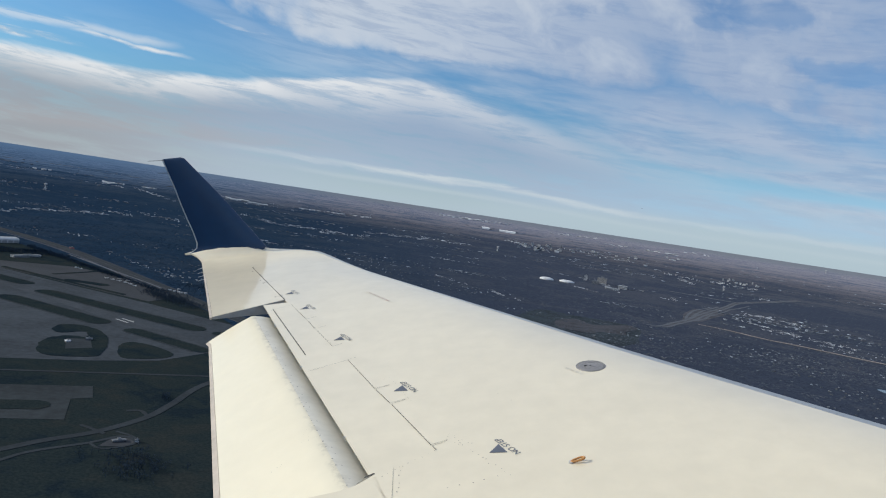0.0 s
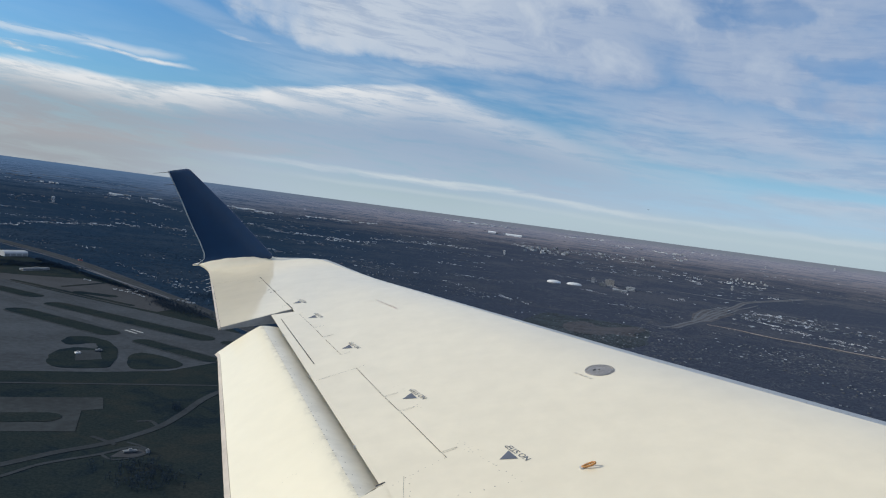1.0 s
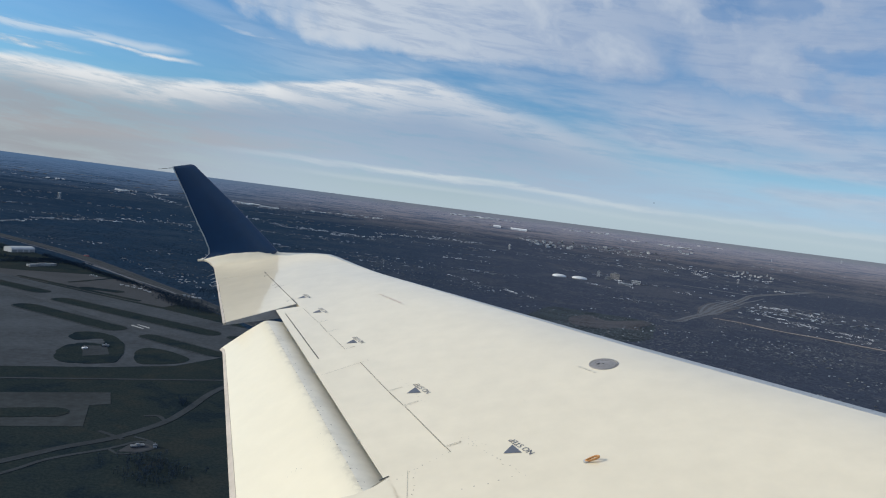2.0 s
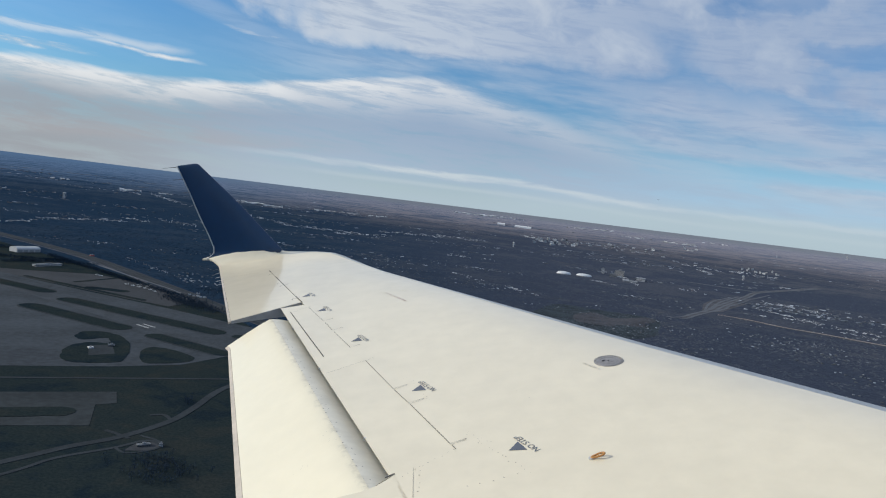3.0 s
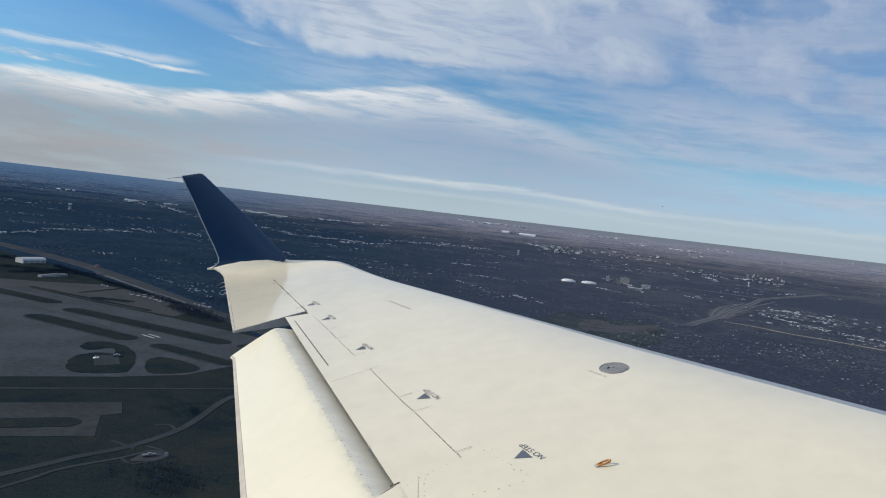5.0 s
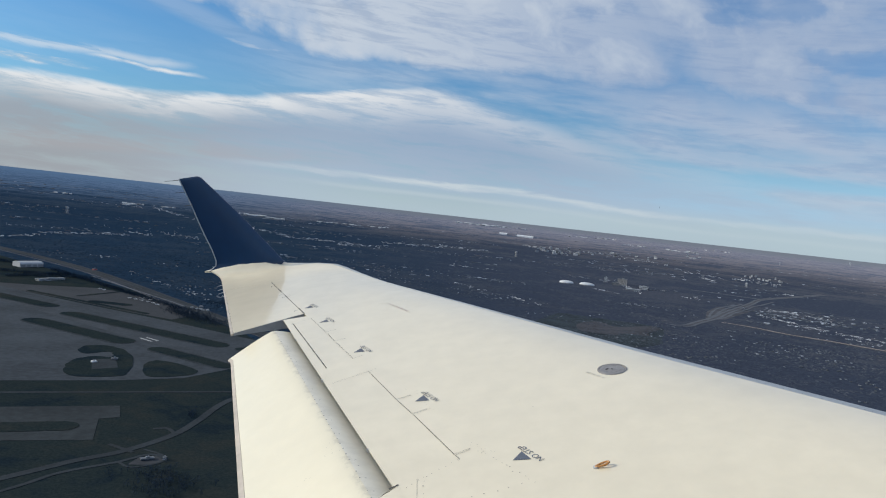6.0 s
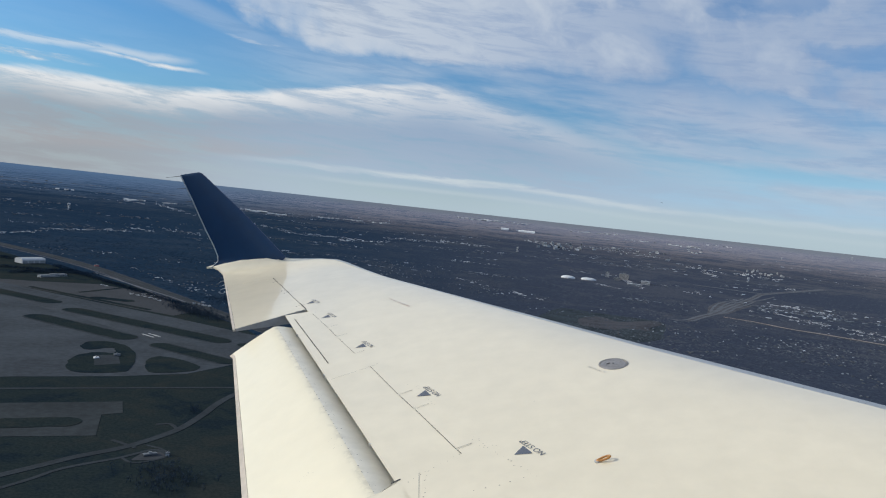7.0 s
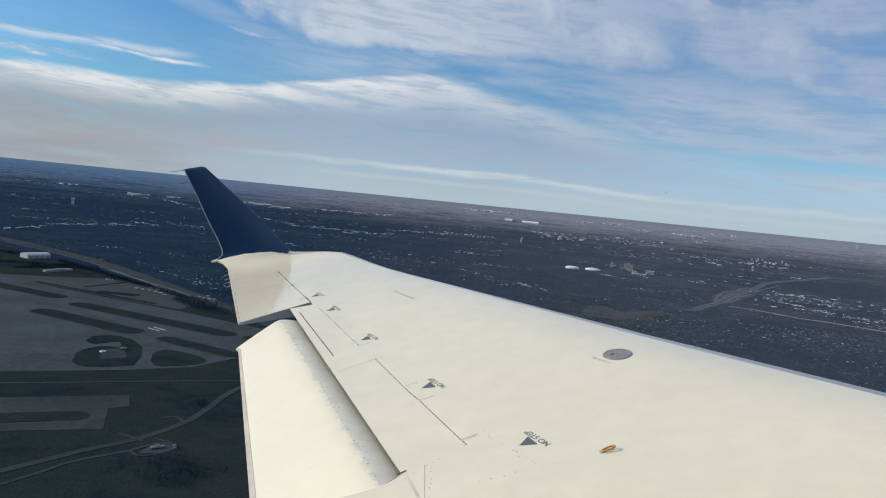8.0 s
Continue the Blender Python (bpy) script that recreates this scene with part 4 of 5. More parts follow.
def ribbon(name, points, width, level, mat, label, category, shift=0.0):
    """A road along a bend, lying on the land."""
    line = smooth_line(points)
    bm = bmesh.new()
    rings = []
    for i, p in enumerate(line):
        d = (line[min(i + 1, len(line) - 1)] - line[max(i - 1, 0)]).normalized()
        s = Vector((-d.y, d.x))
        w = width(i / (len(line) - 1)) if callable(width) else width
        l, r = p + s * (shift + w / 2), p + s * (shift - w / 2)
        zl, zr = land(*l) + level, land(*r) + level
        rings.append([(l.x, l.y, zl), (r.x, r.y, zr), (r.x, r.y, zr - 0.4), (l.x, l.y, zl - 0.4)])
    loft(bm, rings)
    return tagged(link(name, bm, mat), label, category, kind="structure")


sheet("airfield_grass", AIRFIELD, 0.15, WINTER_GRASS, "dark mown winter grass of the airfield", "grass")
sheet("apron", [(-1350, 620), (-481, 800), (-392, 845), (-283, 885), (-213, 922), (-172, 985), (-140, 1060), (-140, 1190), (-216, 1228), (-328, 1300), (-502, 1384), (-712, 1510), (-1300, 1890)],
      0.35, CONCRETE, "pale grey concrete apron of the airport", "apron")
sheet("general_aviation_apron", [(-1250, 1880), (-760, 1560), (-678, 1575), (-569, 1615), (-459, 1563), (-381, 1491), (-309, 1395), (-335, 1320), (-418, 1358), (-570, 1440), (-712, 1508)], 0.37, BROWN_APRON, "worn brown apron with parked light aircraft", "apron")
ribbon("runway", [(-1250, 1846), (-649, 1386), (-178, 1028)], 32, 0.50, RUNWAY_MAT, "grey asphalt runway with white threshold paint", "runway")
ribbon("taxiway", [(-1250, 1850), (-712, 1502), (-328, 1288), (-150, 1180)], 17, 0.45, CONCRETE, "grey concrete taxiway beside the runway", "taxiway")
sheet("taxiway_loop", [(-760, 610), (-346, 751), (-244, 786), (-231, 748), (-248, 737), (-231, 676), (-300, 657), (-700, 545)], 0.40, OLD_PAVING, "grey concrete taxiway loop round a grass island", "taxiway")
for a, b, w in (((-900, 1530), (-543, 1340), 34), ((-531, 1212), (-335, 1098), 36), ((-507, 1296), (-203, 1132), 36), ((-297, 1079), (-170, 998), 28),
                ((-600, 590), (-258, 712), 28), ((-182, 1130), (-110, 1075), 26)):
    if b[1] > 800:
        sheet("taxiway_shoulder", capsule(a, b, w + 9), 0.62, SHOULDER, "dark asphalt shoulder round a grass island", "pavement")
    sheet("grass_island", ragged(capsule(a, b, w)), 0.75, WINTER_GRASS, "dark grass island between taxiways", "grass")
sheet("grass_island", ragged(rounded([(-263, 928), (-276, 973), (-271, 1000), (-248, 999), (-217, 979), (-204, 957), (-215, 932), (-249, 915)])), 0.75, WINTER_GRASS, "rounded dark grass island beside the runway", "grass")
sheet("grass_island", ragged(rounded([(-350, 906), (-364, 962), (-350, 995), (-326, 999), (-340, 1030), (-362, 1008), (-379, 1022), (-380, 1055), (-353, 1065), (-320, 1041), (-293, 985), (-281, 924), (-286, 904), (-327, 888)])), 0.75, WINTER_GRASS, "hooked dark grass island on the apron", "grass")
sheet("equipment_pad", [(-325, 925), (-344, 978), (-318, 990), (-300, 945)], 0.85, ASPHALT, "dark asphalt pad on a grass island", "pavement")
sheet("grass_island", ragged(capsule((-660, 1496), (-385, 1354), 13)), 0.75, WINTER_GRASS, "narrow dark grass strip beside the taxiway", "grass")
sheet("grass_island", ragged(capsule((-560, 1480), (-515, 1590), 9)), 0.75, WINTER_GRASS, "narrow dark grass strip across the brown apron", "grass")
sheet("grass_island", ragged(capsule((-520, 1436), (-440, 1432), 26)), 0.75, WINTER_GRASS, "dark grass patch on the brown apron", "grass")
ribbon("service_road", [(-700, 690), (-370, 800), (-173, 867), (-60, 905)], 5, 0.5, ASPHALT, "narrow grey service road along the airfield", "road")
ribbon("perimeter_road", [(-420, 380), (-261, 577), (-228, 620), (-196, 654), (-168, 705), (-156, 755), (-141, 838), (-90, 960)], 8, 0.55, ASPHALT, "curving grey perimeter road", "road")
ribbon("side_road", [(-330, 440), (-250, 554), (-227, 594), (-193, 626), (-172, 650), (-155, 640)], 4, 0.5, ASPHALT, "narrow grey side road", "road")
ribbon("side_road", [(-214, 668), (-200, 660), (-188, 652)], 4, 0.5, ASPHALT, "short grey spur of the perimeter road", "road")
ribbon("side_road", [(-190, 720), (-178, 724), (-168, 712)], 4, 0.5, ASPHALT, "short grey loop beside the perimeter road", "road")
HIGHWAY = [(-1900, 2900), (-1066, 2230), (-707, 1915), (-397, 1549), (-242, 1351), (-90, 1170), (60, 960)]
for s_ in (-8.5, 8.5):
    ribbon("highway", HIGHWAY, 12, 0.6, ASPHALT, "grey highway carriageway", "road", shift=s_)
ribbon("highway_median", HIGHWAY, 36, 0.35, DRY_FIELD, "brown grass of the highway median and shoulders", "verge")
ribbon("access_road", [(-651, 1801), (-569, 1714), (-475, 1612), (-392, 1526), (-352, 1478)], 5, 0.62, EXPRESS, "pale access road along the airfield fence", "road")
sheet("station_yard", [(-183, 622), (-179, 640), (-161, 650), (-156, 640), (-163, 626)], 0.42, BROWN_APRON, "worn grey yard round a pump station", "pavement")
ribbon("side_road", [(-181, 661), (-168, 655), (-158, 645), (-160, 631), (-178, 617), (-192, 627)], 2.6, 0.52, ASPHALT, "narrow grey drive round the station yard", "road")
ribbon("highway_verge", [(-1066, 2195), (-707, 1880), (-420, 1535), (-300, 1385)], 5, 0.5, VERGE, "pale sandy verge beside the highway", "verge")
for s in (-5.5, 5.5):
    d, across = Vector((0.795, -0.606)), Vector((0.606, 0.795))
    c = Vector((-318, 1134)) + across * s
    bm = bmesh.new()
    prism(bm, [tuple(c + d * a + across * b) for a, b in ((-14, -1.6), (14, -1.6), (14, 1.6), (-14, 1.6))], 0.5, 0.62)
    tagged(link("runway_marking", bm, LINE_WHITE), "white painted runway aiming bar", "marking", kind="structure")
EXIT_LINE = [(876, 1963), (930, 1985), (1014, 2092), (1166, 2282), (1278, 2447), (1450, 2680), (1622, 2885), (1750, 3020), (1998, 3140), (2150, 3200)]
for s_, w in ((-9, 9), (9, 9)):
    ribbon("expressway", EXIT_LINE, w, 0.6, EXPRESS, "grey expressway carriageway through dark woods", "road", shift=s_)
ribbon("expressway_median", EXIT_LINE[1:], 8.5, 0.45, VERGE, "brown grass median of the expressway", "verge")
for line, w in (([(1090, 2190), (1190, 2340), (1290, 2500), (1420, 2690), (1560, 2850)], 9), ([(1150, 2240), (1250, 2360), (1330, 2480), (1440, 2620), (1600, 2820)], 9),
                ([(1130, 2260), (1240, 2460), (1370, 2660), (1500, 2800)], 8), ([(1750, 3020), (1673, 3054), (1596, 3102), (1480, 3160)], 12), ([(1420, 2690), (1530, 2760), (1640, 2850), (1760, 2960)], 8)):
    ribbon("slip_road", line, w, 0.75, EXPRESS, "grey slip road of the interchange", "road")
sheet("interchange_verge", [(1080, 2180), (1190, 2260), (1320, 2430), (1470, 2620), (1640, 2830), (1770, 2980), (1690, 3010), (1540, 2870), (1380, 2700), (1220, 2460)], 0.35, VERGE, "bare brown ground between the slip roads", "verge")
ribbon("sandy_road", [(1125, 2160), (1153, 2144), (1204, 2102), (1262, 2012), (1347, 1952), (1446, 1857), (1560, 1770)], lambda t: 9 + 10 * t, 0.8, SANDY, "pale sandy road along a cleared strip", "road")
ribbon("cleared_strip", [(1200, 2080), (1262, 1996), (1347, 1936), (1446, 1841), (1560, 1754)], lambda t: 8 + 26 * t, 0.45, DRY_FIELD, "bare brown strip cleared beside the sandy road", "field")
for line, w in (([(-319, 4245), (-77, 4270), (120, 4288)], 7), ([(1500, 3990), (1720, 3950), (1960, 3900)], 6), ([(910, 3479), (1055, 3339), (1142, 3262)], 6), ([(510, 3162), (580, 3180), (643, 3190)], 5), ([(120, 4305), (358, 4301), (596, 4287)], 7)):
    ribbon("far_road", line, w, 0.6, VERGE, "pale road through far dark woods", "road")
PARK = material("dormant_park_meadow", (0.074, 0.076, 0.087), rough=1.0, vary=0.35, grain=0.12, stain=0.012, spec=0.0)
PARK_GREEN = material("damp_park_grass", (0.045, 0.057, 0.067), rough=1.0, vary=0.45, grain=0.12, stain=0.012, spec=0.0)
sheet("park_meadow", rounded([(527, 1685), (555, 1803), (632, 1880), (655, 1812), (721, 1850), (789, 1894), (791, 1841), (725, 1756), (700, 1696), (640, 1700), (600, 1660)]), 0.4, PARK, "winding brown clearing in the park", "field")
sheet("park_meadow", rounded([(440, 1600), (430, 1740), (480, 1860), (560, 1990), (640, 1960), (800, 1900), (780, 1790), (720, 1660), (690, 1590), (590, 1500), (500, 1530)]), 0.3, PARK_GREEN, "damp green grass of the park", "field")
POND = material("still_pond_water", (0.05, 0.075, 0.085), rough=0.12, vary=0.1, grain=0.2, stain=0.02)
sheet("pond", rounded([(64, 520), (60, 594), (66, 650), (92, 676), (118, 640), (122, 560), (96, 515)]), 0.45, POND, "still grey pond beside the airfield", "water")
sheet("pond", rounded([(1140, 1345), (1154, 1394), (1215, 1352), (1300, 1300), (1290, 1255), (1180, 1268)]), 0.45, POND, "still grey pond among the houses", "water")
sheet("park_field", capsule((430, 1740), (700, 1790), 60), 0.25, WINTER_GRASS, "dark winter grass of a park", "grass")

# ---------------------------------------------------------------- buildings


def tangent(x, y):
    """The turn that lays a thing's long side across the camera's line of sight."""
    return -math.degrees(math.atan2(x, y))


def gable(bm, w, d, z, h, over=0.3):
    x, y = w / 2 + over, d / 2 + over
    lo = [bm.verts.new(p) for p in ((-x, -y, z), (x, -y, z), (x, y, z), (-x, y, z))]
    hi = [bm.verts.new(p) for p in ((-x, 0, z + h), (x, 0, z + h))]
    bm.faces.new((lo[0], lo[1], hi[1], hi[0]))
    bm.faces.new((lo[2], lo[3], hi[0], hi[1]))
    bm.faces.new((lo[1], lo[2], hi[1]))
    bm.faces.new((lo[3], lo[0], hi[0]))
    bm.faces.new(lo[::-1])


def make_house(w, d, h):
    ob = new("house")
    bm = bmesh.new()
    box(bm, -w / 2, w / 2, -d / 2, d / 2, -0.5, h)
    part("wall", bm, HOUSE_WALL, ob)
    bm = bmesh.new()
    gable(bm, w, d, h, d * 0.3)
    part("roof", bm, HOUSE_ROOF, ob)
    return ob


def make_flat(name, w, d, h, wall, roof, floors=0, plant=True, glass=None):
    """A flat-roofed block: wall, parapet roof, window bands, rooftop plant."""
    ob = new(name)
    bm = bmesh.new()
    box(bm, -w / 2, w / 2, -d / 2, d / 2, -3.0, h)
    part("wall", bm, wall, ob)
    bm = bmesh.new()
    box(bm, -w / 2 - 0.2, w / 2 + 0.2, -d / 2 - 0.2, d / 2 + 0.2, h, h + 0.6)
    part("roof", bm, roof, ob)
    for f in range(floors):
        z0 = h * (f + 0.35) / floors
        bm = bmesh.new()
        box(bm, -w / 2 - 0.15, w / 2 + 0.15, -d / 2 - 0.15, d / 2 + 0.15, z0, z0 + h / floors * 0.30)
        part("window_band", bm, glass or GLASS_DARK, ob)
    if plant:
        bm = bmesh.new()
        box(bm, -w * 0.12, w * 0.16, -d * 0.2, d * 0.2, h + 0.6, h + 0.6 + min(4.0, h * 0.14 + 1))
        part("rooftop_plant", bm, WALL_GREY, ob)
    return ob


def make_shed(w, d, h, wall, roof):
    """A long gabled shed with a row of doors and a rooftop vent."""
    ob = new("warehouse")
    bm = bmesh.new()
    box(bm, -w / 2, w / 2, -d / 2, d / 2, -3.0, h)
    part("wall", bm, wall, ob)
    bm = bmesh.new()
    gable(bm, w, d, h, d * 0.24)
    part("roof", bm, roof, ob)
    bm = bmesh.new()
    box(bm, -w * 0.3, w * 0.05, -d / 2 - 0.2, -d / 2 - 0.05, 0, h * 0.6)
    part("loading_door", bm, WALL_GREY, ob)
    return ob


def put(ob, x, y, turn, label, category, group=""):
    ob.matrix_world = pose(x, y, land(x, y), 0, 0, turn)
    return tagged(ob, label, category, group)


def make_hangar(w, d, h):
    ob = new("hangar")
    bm = bmesh.new()
    box(bm, -w / 2, w / 2, -d / 2, d / 2, -0.5, h)
    part("wall", bm, WALL_PALE, ob)
    bm = bmesh.new()
    rings = []
    for x in (-w / 2 - 0.4, w / 2 + 0.4):
        rings.append([(x, d / 2 * 1.02 * math.cos(t), h + d * 0.16 * math.sin(t)) for t in (math.pi * i / 10 for i in range(11))])
    loft(bm, rings)
    part("roof", bm, WALL_PALE, ob, "pale arched roof")
    for i in range(4):
        bm = bmesh.new()
        x = -w / 2 + w * (i + 0.5) / 4
        box(bm, x - w * 0.1, x + w * 0.1, -d / 2 - 0.3, -d / 2 - 0.05, 0, h * 0.8)
        part("sliding_door", bm, WALL_GREY, ob)
    return ob


put(make_hangar(58, 32, 8), -828, 1868, 56, "pale arched aircraft hangar beside the highway", "hangar")
put(make_flat("terminal_building", 66, 12, 4, WALL_PALE, ROOF_GREY, 1), -690, 1668, 62, "long low grey building on the airfield", "building")
put(make_flat("office_building", 60, 22, 6, WALL_GREY, ROOF_BLUE, 2), -930, 1830, 50, "blue-roofed low building beside the hangar", "building")
put(make_flat("control_cabin", 8, 5, 2.5, WALL_GREY, ROOF_GREY, 1), -318, 985, 20, "small grey building on a grass island", "building")
put(make_flat("equipment_hut", 6, 4, 2, WALL_PALE, ROOF_WHITE, 0), -336, 962, 40, "white-roofed hut on a grass island", "hut")
put(make_flat("pump_station", 11, 4, 1.6, ROOF_GREY, ROOF_GREY, 1), -171, 637, 30, "low grey building beside the perimeter road", "building")
put(make_flat("equipment_hut", 3, 3, 2, WALL_PALE, ROOF_GREY, 0), -157, 640, 10, "small pale hut beside the perimeter road", "hut")


def make_light_aircraft():
    ob = new("light_aircraft")
    bm = bmesh.new()
    rings = []
    for x, r in ((-4, 0.15), (-2, 0.4), (0, 0.7), (2, 0.75), (3.2, 0.5), (3.6, 0.15)):
        rings.append([(x, r * math.cos(t), 1.3 + r * math.sin(t)) for t in (2 * math.pi * i / 8 for i in range(8))])
    loft(bm, rings)
    part("fuselage", bm, AIRCRAFT_WHITE, ob)
    for name, x0, x1, s, z in (("wing", 0.4, 1.9, 5.4, 2.0), ("tailplane", -4.0, -3.2, 1.8, 1.5)):
        bm = bmesh.new()
        box(bm, x0, x1, -s, s, z, z + 0.16)
        part(name, bm, AIRCRAFT_WHITE, ob)
    bm = bmesh.new()
    prism(bm, [(-4.2, -0.08), (-3.0, -0.08), (-3.0, 0.08), (-4.2, 0.08)], 1.4, 3.1)
    part("fin", bm, AIRCRAFT_WHITE, ob)
    for x, y in ((2.6, 0), (0.6, 1.2), (0.6, -1.2)):
        bm = bmesh.new()
        rod(bm, (x, y, 0), (x, y * 0.6, 1.1), 0.14, 0.10, 6)
        part("wheel_leg", bm, RUBBER, ob)
    return ob


plane = put(make_light_aircraft(), -455, 1505, 30, "white light aircraft parked on the brown apron", "aircraft", "parked light aircraft")
rng = random.Random(7)
for x, y in ((-440, 1497), (-426, 1489), (-470, 1513), (-412, 1476), (-430, 1515), (-448, 1524), (-400, 1462), (-560, 1600), (-548, 1592)):
    copy_thing(plane, pose(x, y, 0.36, 0, 0, rng.uniform(0, 360)))
plane.location.z = 0.36


def make_dome(w, d, h):
    ob = new("sports_dome")
    bm = bmesh.new()
    rings = []
    for i in range(9):
        t = math.pi / 2 * i / 8.2
        rings.append([(w / 2 * math.cos(t) ** 0.75 * math.cos(a), d / 2 * math.cos(t) ** 0.75 * math.sin(a), 2.0 + h * math.sin(t)) for a in (2 * math.pi * j / 28 for j in range(28))])
    loft(bm, rings)
    part("membrane", bm, WALL_WHITE, ob, "white air-supported membrane", smooth=True)
    bm = bmesh.new()
    k = 28
    prism(bm, [(w / 2 * math.cos(2 * math.pi * j / k), d / 2 * math.sin(2 * math.pi * j / k)) for j in range(k)], -2, 2.0)
    part("base_wall", bm, WALL_GREY, ob)
    return ob


dome = put(make_dome(62, 50, 10), 867, 3057, tangent(867, 3057), "white domed sports hall among dark woods", "dome", "pair of domes")
copy_thing(dome, pose(957, 3052, land(957, 3052), 0, 0, tangent(957, 3052)) @ Matrix.Diagonal((1.08, 1, 0.9, 1)))
put(make_flat("office_tower", 16, 15, 22, WALL_PALE, ROOF_GREY, 5), 1091, 3207, tangent(1091, 3207), "slim pale office tower among woods", "tower")
put(make_flat("apartment_block", 42, 24, 25, WALL_TAN, ROOF_GREY, 6), 1155, 3166, tangent(1155, 3166), "broad brown apartment block", "tower")
put(make_flat("office_building", 28, 18, 12, WALL_GREY, ROOF_GREY, 3), 1112, 3130, tangent(1112, 3130), "low grey office building between towers", "building")
put(make_flat("office_building", 38, 26, 13, WALL_PALE, WALL_PALE, 2), 1220, 3069, tangent(1220, 3069), "pale grey office building beside the towers", "building")
put(make_flat("shopping_hall", 60, 26, 5, WALL_GREY, WALL_PALE, 0), 1150, 3010, tangent(1150, 3010) + 6, "long pale-roofed shopping hall", "building")


def make_water_tower(h, r):
    ob = new("water_tower")
    bm = bmesh.new()
    rings = [[(q * math.cos(a), q * math.sin(a), h * z) for a in (2 * math.pi * i / 12 for i in range(12))] for z, q in ((0.66, r * 0.3), (0.70, r * 0.8), (0.78, r), (0.9, r), (0.97, r * 0.7), (1.0, r * 0.1))]
    loft(bm, rings)
    part("tank", bm, WALL_PALE, ob, "pale painted tank", smooth=True)
    bm = bmesh.new()
    rod(bm, (0, 0, -3), (0, 0, h * 0.68), r * 0.32, r * 0.28, 10)
    part("riser", bm, WALL_PALE, ob)
    for i in range(5):
        bm = bmesh.new()
        a = 2 * math.pi * i / 5
        rod(bm, (r * 1.05 * math.cos(a), r * 1.05 * math.sin(a), -3), (r * 0.9 * math.cos(a), r * 0.9 * math.sin(a), h * 0.78), r * 0.06, r * 0.06, 5)
        part("leg", bm, WALL_PALE, ob)
    return ob


tower = put(make_water_tower(27, 6.5), 780, 3776, 0, "pale water tower standing over dark woods", "water tower", "water towers")
for x, y, k in ((1826, 3314, 0.85), (-1410, 3525, 1.1), (2736, 3871, 0.7), (2330, 3900, 0.5)):
    copy_thing(tower, pose(x, y, land(x, y)) @ Matrix.Diagonal((k, k, k, 1)))

# two blown-white halls far off
for x0, y0, x1, y1 in ((792, 4438, 845, 4410), (885, 4394, 1013, 4378)):
    x, y = (x0 + x1) / 2, (y0 + y1) / 2
    ln = math.hypot(x1 - x0, y1 - y0)
    hall = new("exhibition_hall")
    bm = bmesh.new()
    box(bm, -ln * 0.38, ln * 0.38, -9, 9, -6, 4)
    part("wall", bm, ROOF_WHITE, hall)
    bm = bmesh.new()
    rings = [[(u, 10 * math.cos(t), 4 + 7 * math.sin(t)) for t in (math.pi * i / 8 for i in range(9))] for u in (-ln * 0.39, ln * 0.39)]
    loft(bm, rings)
    part("roof", bm, ROOF_WHITE, hall, "bright white vaulted roof")
    put(hall, x, y, tangent(x, y) - 6, "great white vaulted hall far off", "building", "white halls")

# the town centre on the skyline
rng = random.Random(21)
for i in range(34):
    if i < 24:
        a, r = rng.uniform(13.2, 16.6), rng.uniform(4040, 4260)
    else:
        a, r = rng.uniform(17.5, 24.0), rng.uniform(4100, 4300)
    x, y = r * math.sin(radians(a)), r * math.cos(radians(a))
    h = rng.choice((10, 14, 18, 26, 34)) if i < 24 else rng.choice((8, 10, 14, 30))
    h *= 0.5
    w = rng.uniform(6, 14) if h > 12 else rng.uniform(10, 26)
    wall, say = rng.choice(((WALL_PALE, "pale"), (WALL_PALE, "pale"), (WALL_GREY, "grey"), (WALL_GREY, "grey"), (ROOF_WHITE, "white")))
    put(make_flat("town_building", w, w * 0.7, h, wall, rng.choice((ROOF_GREY, ROOF_WHITE)), max(1, int(h / 9)), glass=WALL_GREY if h < 14 else GLASS_DARK), x, y, tangent(x, y) + rng.uniform(-15, 15), say + " town building in a far centre", "building", "town centre buildings")

# two smaller clusters of towers farther round
for i in range(16):
    a, r = (rng.uniform(28.6, 31.2), rng.uniform(4020, 4120)) if i < 11 else (rng.uniform(24.3, 25.6), rng.uniform(4420, 4520))
    x, y = r * math.sin(radians(a)), r * math.cos(radians(a))
    h = rng.choice((4, 6, 9)) if i < 11 else rng.choice((3, 4, 6))
    w = rng.uniform(6, 11) if h > 8 else rng.uniform(9, 17)
    wall, say = rng.choice(((WALL_PALE, "pale"), (WALL_WHITE, "white"))) if i < 11 else (WALL_WHITE, "white")
    put(make_flat("town_building", w, w * 0.7, h, wall, ROOF_GREY, max(1, int(h / 9)), glass=WALL_GREY if h < 14 else GLASS_DARK), x, y, tangent(x, y) + rng.uniform(-15, 15), say + " town building beside far woods", "building", "town centre buildings")

# flat-roofed sheds along the far roads and in the works quarter
SHEDS = []
for k, (w, d, h, roof, wall) in enumerate(((46, 22, 6, ROOF_WHITE, WALL_WHITE), (30, 20, 5, ROOF_GREY, WALL_PALE), (60, 24, 6, ROOF_GREY, WALL_GREY), (24, 16, 6, ROOF_WHITE, WALL_WHITE), (38, 20, 6, ROOF_BLUE, WALL_PALE))):
    ob = make_shed(w, d, h, wall, roof)
    SHEDS.append(ob)
SHED_SAY = ["white-roofed pale warehouse", "grey-roofed pale warehouse", "long grey warehouse", "small white-roofed grey warehouse", "blue-roofed pale warehouse"]
used = set()


